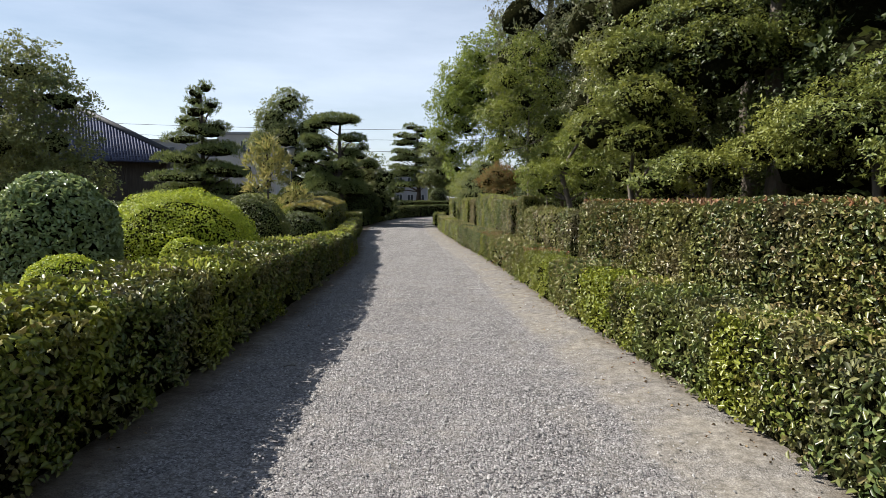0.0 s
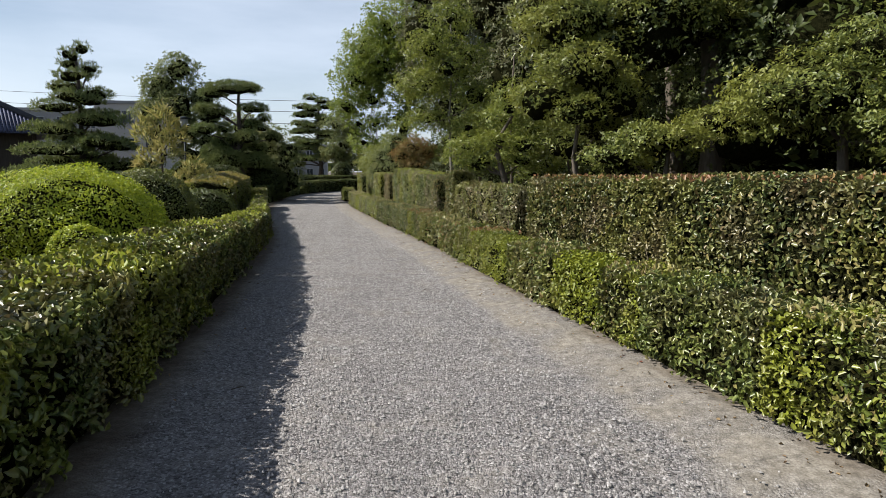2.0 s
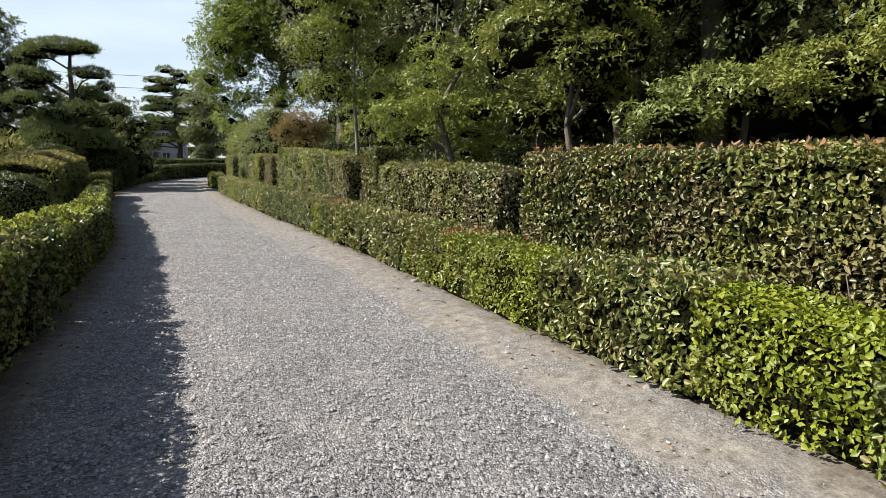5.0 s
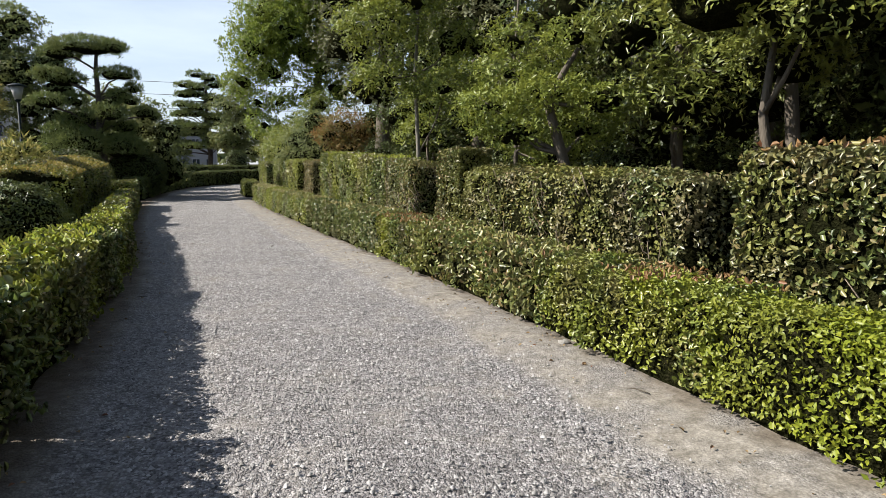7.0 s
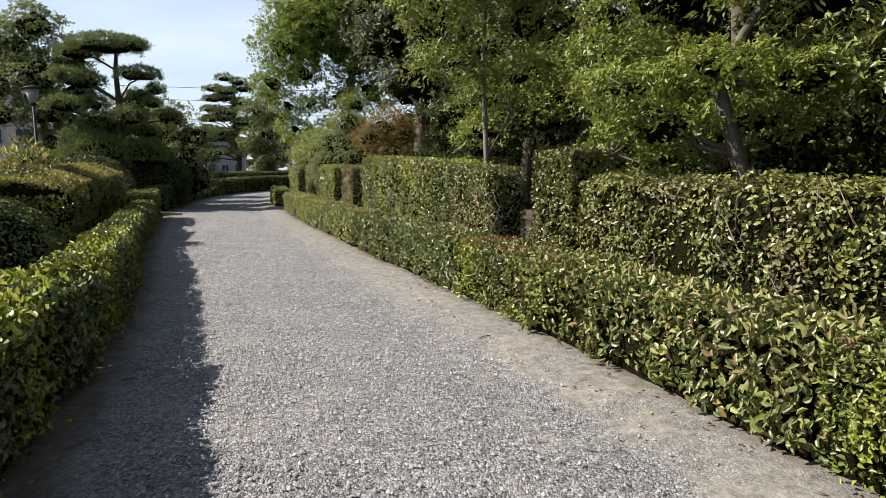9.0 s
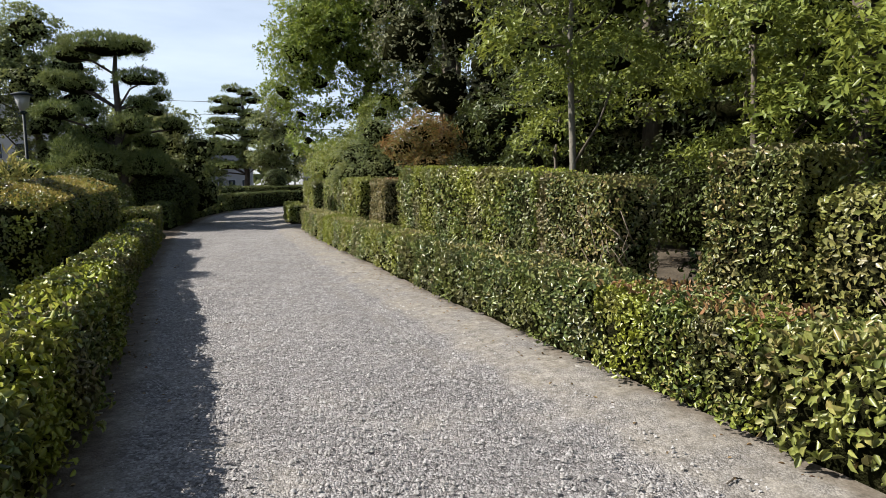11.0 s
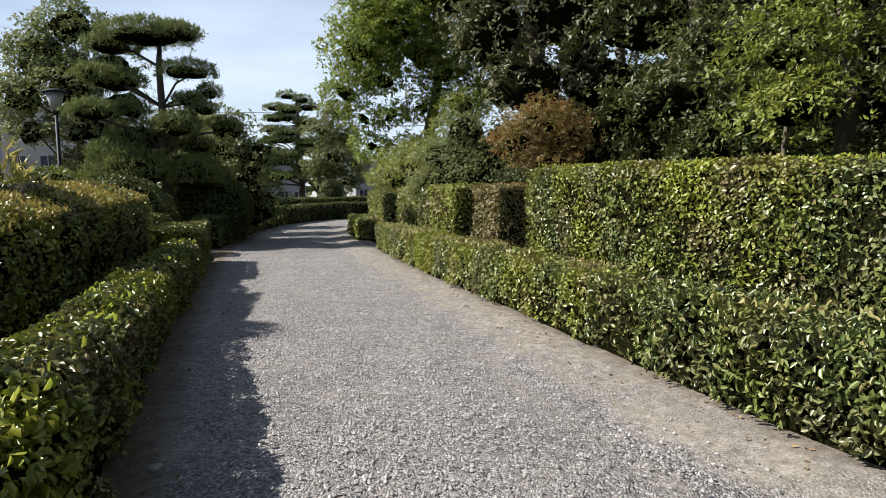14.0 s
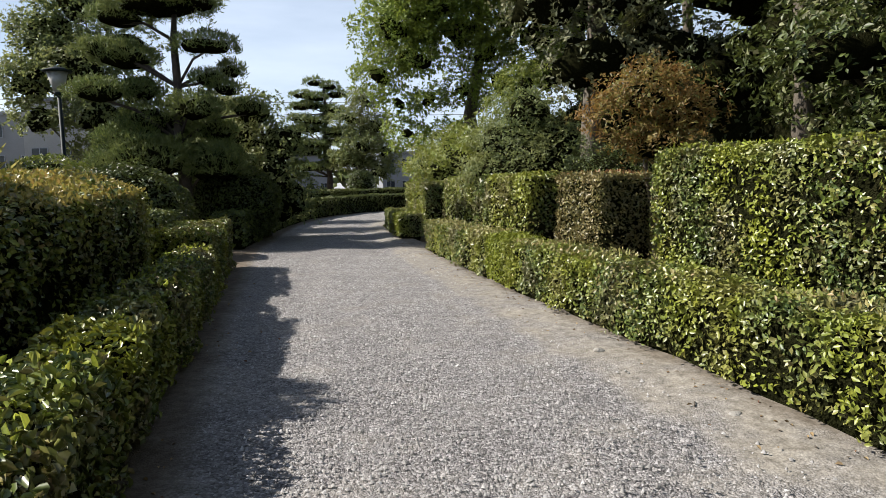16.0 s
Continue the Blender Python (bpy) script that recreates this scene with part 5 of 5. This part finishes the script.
shaped("mixed green shrub mass behind the hedge", (2.0, 37.5, 0), [(0, 0, -0.05), (0.03, 0, 0.9), (-0.03, 0, 1.6), (0.05, 0, 2.4)], 0.08,
       [(0, 0, 2.4, 1.0, 1.0, 0.6), (-0.6, 0.3, 1.7, 0.9, 0.9, 0.6), (0.8, -1, 2.0, 1.0, 0.9, 0.7), (-0.7, 2, 1.9, 0.8, 0.8, 0.7)], TREE_MID, 0.09)
for k, (x, y, z, r, m) in enumerate([(5.8, 20.5, 0.8, 1.2, TREE_DARK), (4.2, 27.5, 0.8, 1.1, TREE_DARK), (6.2, 30.5, 0.9, 1.5, TREE_DARK), (6.5, 3.0, 0.9, 1.5, TREE_DARK), (3.1, 16.4, 0.4, 0.6, TREE_DARK)]):
    bush("shaded undergrowth shrub below the trees", (x, y, z), (r, r, z * 0.95), m, 0.08, 420, "undergrowth", group="undergrowth", lump=0.2, jitter=0.2)


# dense undergrowth that closes the wood behind the trunks
hedge("dense dark undergrowth deep in the wood", [(9.6, -6, 4.3), (9.3, 4, 5.0), (9.8, 12, 5.6), (9.2, 20, 5.2), (9.7, 30, 5.8), (9.4, 40, 5.4), (8.0, 47, 4.4), (6.0, 52, 3.4)], 1, 2.4, TREE_DARK, 0.17, 65, 0.02, fine=False, rough=0.28, round_=0.5, seed=31, name="undergrowth")
for x, y, r, h in ((5.0, 33.8, 1.4, 1.1), (4.6, 40.2, 1.5, 1.2), (6.4, 17.0, 1.2, 0.9), (6.6, 23.0, 1.3, 1.0)):
    bush("shaded undergrowth shrub below the trees", (x, y, h), (r, r, h * 0.95), TREE_DARK, 0.08, 420, "undergrowth", group="undergrowth", lump=0.2, jitter=0.2)


def bare_twigs(parent, y0, y1, z0, z1, n, off):
    """Bare twigs that show in the thin face of a hedge."""
    base = Vector(parent.location)
    for k in range(n):
        y = frng.uniform(y0, y1)
        z = frng.uniform(z0, z1)
        x = float(edge_x(FACE, y)) + off
        a = Vector((x + 0.12, y, z - 0.15)) - base
        b = a + Vector((frng.uniform(-0.16, -0.08), frng.uniform(-0.12, 0.12), frng.uniform(0.08, 0.22)))
        c = b + Vector((frng.uniform(-0.05, 0.03), frng.uniform(-0.16, 0.16), frng.uniform(0.05, 0.2)))
        bm = bmesh.new()
        tube(bm, [a, b, c], [0.006, 0.005, 0.002], 5)
        part("twig", bm, BARE_TWIG, parent, "bare grey-brown twig")


bare_twigs(THIN_HEDGE, 10.9, 14.6, 0.3, 1.1, 60, 0.0)
bare_twigs(LONG_HEDGE, 16.6, 18.2, 0.25, 0.9, 26, 0.0)
bare_twigs(NEAR_HEDGE, 6.5, 10.2, 0.2, 0.6, 24, 0.0)
for k, (x, y, a, ln) in enumerate([(-1.75, 13.6, 0.4, 0.16), (-0.3, 17.2, 1.2, 0.2), (0.75, 13.9, 0.2, 0.12), (-1.5, 17.9, 0.5, 0.14), (0.5, 8.6, 0.9, 0.14), (1.25, 9.9, 2.2, 0.2), (0.1, 20.9, 1.0, 0.1), (-1.2, 5.2, 0.3, 0.12)]):
    bm = bmesh.new()
    d = Vector((math.cos(a), math.sin(a), 0)) * ln * 0.4
    tube(bm, [-d, d * 0.1 + Vector((0.01, 0.015, 0.006)), d], [0.004, 0.004, 0.002], 5)
    e = part("fallen_twig", bm, BARK)
    e.location = (x, y, 0.022)
    tagged(e, "small dry twig lying on the gravel", "twig", "fallen twigs")
for k, (x, y, r) in enumerate([(0.05, 22.1, 0.035), (0.22, 20.7, 0.03), (0.9, 15.6, 0.03), (1.35, 10.9, 0.035), (1.62, 7.4, 0.03), (-2.3, 18.4, 0.03), (0.45, 19.4, 0.025)]):
    bm = bmesh.new()
    bmesh.ops.create_icosphere(bm, subdivisions=2, radius=r)
    for v in bm.verts:
        v.co = Vector((v.co.x * 1.25, v.co.y, v.co.z * 0.6)) + v.normal * noise.noise(v.co * 30 + Vector((k, 0, 0))) * r * 0.5
    e = part("stone", bm, PALE_STONE)
    e.location = (x, y, 0.012 + r * 0.4)
    tagged(e, "small pale stone on the path's edge", "stone", "loose stones")


# ---- lamp post ----
def lamp_post(x, y, h, label):
    e = thing("street_lamp", label, "lamp post", (x, y, 0), "lamp posts")
    bm = bmesh.new()
    tube(bm, [(0, 0, -0.02), (0, 0, 0.5), (0, 0, 0.55), (0, 0, h - 0.62)], [0.075, 0.07, 0.05, 0.04], 12)
    part("pole", bm, LAMP_METAL, e)
    bm = bmesh.new()
    tube(bm, [(0, 0, h - 0.64), (0, 0, h - 0.6), (0, 0, h - 0.56)], [0.06, 0.1, 0.1], 12)
    part("collar", bm, LAMP_METAL, e)
    bm = bmesh.new()
    tube(bm, [(0, 0, h - 0.56), (0, 0, h - 0.12)], [0.1, 0.21], 16)
    part("lantern", bm, LAMP_GLASS, e, "frosted tapered lantern")
    bm = bmesh.new()
    tube(bm, [(0, 0, h - 0.12), (0, 0, h - 0.09), (0, 0, h - 0.02), (0, 0, h)], [0.29, 0.3, 0.12, 0.03], 16)
    part("cap", bm, LAMP_METAL, e, "flat steel cap")


lamp_post(-7.83, 33.4, 4.1, "slim dark steel garden lamp post with tapered lantern")


# ---- buildings ----
def window(parent, x, y, z, w, h, facing=(0, -1)):
    bm = bmesh.new()
    box(bm, x - w / 2, y - 0.05, z, x + w / 2, y + 0.02, z + h)
    p = part("window", bm, GLASS, parent, smooth=False)
    bm = bmesh.new()
    for a, b, c, d in ((x - w / 2 - .05, z - .05, x + w / 2 + .05, z), (x - w / 2 - .05, z + h, x + w / 2 + .05, z + h + .05), (x - w / 2 - .05, z, x - w / 2, z + h), (x + w / 2, z, x + w / 2 + .05, z + h), (x - .03, z, x + .03, z + h)):
        box(bm, a, y - 0.09, b, c, y + 0.0, d)
    part("frame", bm, GALV, p, smooth=False)


def block(label, x0, y0, x1, y1, h, mat, floors, cols, name="building"):
    e = thing(name, label, "building", ((x0 + x1) / 2, (y0 + y1) / 2, 0))
    ox, oy = (x0 + x1) / 2, (y0 + y1) / 2
    bm = bmesh.new()
    box(bm, x0 - ox, y0 - oy, -0.05, x1 - ox, y1 - oy, h)
    part("wall", bm, mat, e, smooth=False)
    bm = bmesh.new()
    box(bm, x0 - ox - .15, y0 - oy - .15, h, x1 - ox + .15, y1 - oy + .15, h + 0.3, 0.04)
    part("roof", bm, CONCRETE, e, smooth=False)
    fh = h / floors
    for f in range(floors):
        for c in range(cols):
            window(e, x0 - ox + (c + 0.5) * (x1 - x0) / cols, y0 - oy - 0.01, f * fh + fh * 0.32, (x1 - x0) / cols * 0.5, fh * 0.42)
    return e


block("white plastered three-storey building behind the garden", -24.5, 70, -18.2, 80, 8.2, PLASTER, 3, 3)
block("long grey three-storey building behind the trees", -52, 80, -27.0, 90, 8.3, CONCRETE, 3, 9)
block("small far grey house with flat roof", -7.5, 98, -2.5, 106, 5.2, CONCRETE, 2, 3)
block("small far grey house", 4, 100, 12, 108, 5.5, CONCRETE, 2, 4)


def temple_house():
    e = thing("house", "traditional single-storey house with a blue-grey tiled hip roof", "house", (-27.6, 40.4, 0))
    e.rotation_euler = (0, 0, radians(30))
    x0, x1, y0, y1, ze = -10.5, 10.2, -5.5, 6.5, 3.6
    zr, rx0, rx1, ry = 7.7, -6.0, 3.2, 0.5
    bm = bmesh.new()
    box(bm, x0 + 1.2, y0 + 1.2, -0.05, x1 - 1.2, y1 - 1.2, ze + 0.05)
    part("wall", bm, DARK_WOOD, e, "dark stained timber wall", smooth=False)
    bm = bmesh.new()
    a = [bm.verts.new(p) for p in ((x0, y0, ze), (x1, y0, ze), (x1, y1, ze), (x0, y1, ze), (rx0, ry, zr), (rx1, ry, zr))]
    for f in ((0, 1, 5, 4), (1, 2, 5), (2, 3, 4, 5), (3, 0, 4), (3, 2, 1, 0)):
        bm.faces.new([a[i] for i in f])
    roof = part("roof", bm, ROOF_TILE, e, smooth=False)
    # rows of round tiles running down the front and the end slopes
    rows = bmesh.new()
    n = 120
    for k in range(n + 1):
        x = x0 + (x1 - x0) * k / n
        top = Vector((min(max(x, rx0), rx1), ry, zr))
        f = 1.0
        if x < rx0:
            f = (x - x0) / (rx0 - x0)
        elif x > rx1:
            f = (x1 - x) / (x1 - rx1)
        b = Vector((x, y0, ze + 0.05))
        t = Vector((x, y0 + (ry - y0) * f, ze + (zr - ze) * f + 0.05))
        if f > 0.03:
            tube(rows, [b, t], [0.05, 0.05], 5)
    for k in range(1, 40):
        y = y0 + (y1 - y0) * k / 40
        f = (y - y0) / (ry - y0) if y < ry else (y1 - y) / (y1 - ry)
        tube(rows, [Vector((x1, y, ze + 0.05)), Vector((x1 + (rx1 - x1) * f, y, ze + (zr - ze) * f + 0.05))], [0.075, 0.075], 6)
    part("ridge_tiling", rows, ROOF_TILE, roof)
    # courses across the front slope
    bm = bmesh.new()
    for k in range(1, 26):
        f = k / 26
        tube(bm, [Vector((x0 + (rx0 - x0) * f, y0 + (ry - y0) * f, ze + (zr - ze) * f + 0.02)), Vector((x1 + (rx1 - x1) * f, y0 + (ry - y0) * f, ze + (zr - ze) * f + 0.02))], [0.05, 0.05], 5)
    part("tiling", bm, ROOF_TILE, roof)
    for p, q in (((rx0, ry, zr + .1), (rx1, ry, zr + .1)), ((rx1, ry, zr + .1), (x1, y0, ze + .1)), ((rx1, ry, zr + .1), (x1, y1, ze + .1)), ((rx0, ry, zr + .1), (x0, y0, ze + .1))):
        bm = bmesh.new()
        tube(bm, [Vector(p), Vector(q)], [0.2, 0.18], 8)
        part("ridge", bm, RIDGE_TILE, roof, "dark ridge capping")
    for k in range(9):
        bm = bmesh.new()
        x = x0 + 1.3 + k * 2.25
        box(bm, x, y0 + 1.05, 0, x + 0.16, y0 + 1.2, ze)
        part("post", bm, DARK_WOOD, e, smooth=False)


temple_house()


def pylon(x, y, h):
    e = thing("pylon", "far lattice steel power pylon", "pylon", (x, y, 0))
    w = h * 0.09
    for sx, sy in ((-1, -1), (1, -1), (1, 1), (-1, 1)):
        bm = bmesh.new()
        tube(bm, [(sx * w, sy * w, -0.1), (sx * w * .25, sy * w * .25, h * .7), (sx * w * .2, sy * w * .2, h)], [0.16, 0.13, 0.1], 5)
        part("leg", bm, GALV, e)
    for k in range(9):
        z0, z1 = h * k / 10, h * (k + 1) / 10
        a, b = w * (1 - 0.75 * k / 7 if k < 7 else 0.24), w * (1 - 0.75 * (k + 1) / 7 if k < 6 else 0.24)
        bm = bmesh.new()
        tube(bm, [(-a, -a, z0), (b, -b, z1)], [0.09, 0.09], 4)
        tube(bm, [(a, -a, z0), (-b, -b, z1)], [0.09, 0.09], 4)
        part("brace", bm, GALV, e)
    for z in (0.72, 0.82, 0.92):
        bm = bmesh.new()
        tube(bm, [(-h * .11, 0, h * z), (0, 0, h * z + .5), (h * .11, 0, h * z)], [0.08, 0.16, 0.08], 5)
        part("arm", bm, GALV, e)


pylon(9.0, 190, 24)


def cables():
    for k, (za, zb) in enumerate(((13.5, 13.5), (12.0, 12.0), (10.3, 10.3))):
        bm = bmesh.new()
        pts = [(-70 + 140 * i / 20, 100 + k, za + (zb - za) * i / 20 - 1.6 * (1 - (i / 10 - 1) ** 2)) for i in range(21)]
        tube(bm, pts, [0.03] * 21, 5)
        tagged(part("overhead_cable", bm, DARK_WOOD), "thin black overhead power cable", "cable", "overhead cables")


cables()


def utility_pole(x, y):
    e = thing("utility_pole", "grey concrete utility pole carrying overhead cables", "utility pole", (x, y, 0), "utility poles")
    bm = bmesh.new()
    tube(bm, [(0, 0, -0.1), (0, 0, 14.2)], [0.2, 0.12], 10)
    part("pole", bm, CONCRETE, e)
    for z in (10.3, 12.0, 13.5):
        bm = bmesh.new()
        box(bm, -0.06, -1.2, z - 0.06, 0.06, 2.2, z + 0.06)
        part("crossarm", bm, GALV, e, smooth=False)


utility_pole(-70, 101)
utility_pole(70, 101)

# far line of trees that closes the view
hills = []
for k in range(46):
    a = k / 46 * math.tau
    hills.append((math.cos(a) * 150, 25 + math.sin(a) * 150, 2.5, 14, 14, 3.2 + 1.5 * math.sin(k * 2.7)))
P, N = [], []
for k, c in enumerate(hills):
    p, n = shell(c[:3], c[3:], 0.3, -0.1, 0.1, k, 0.3)
    P.append(p)
    N.append(n)
P, N = np.concatenate(P), np.concatenate(N)
tagged(obj("far_trees", leaf_mesh("far_trees", P, unit(N + 0.5 * rng.normal(size=N.shape)), 2.6, 0.7), TREE_DARK), "distant low band of dark trees", "woods", kind="stuff")
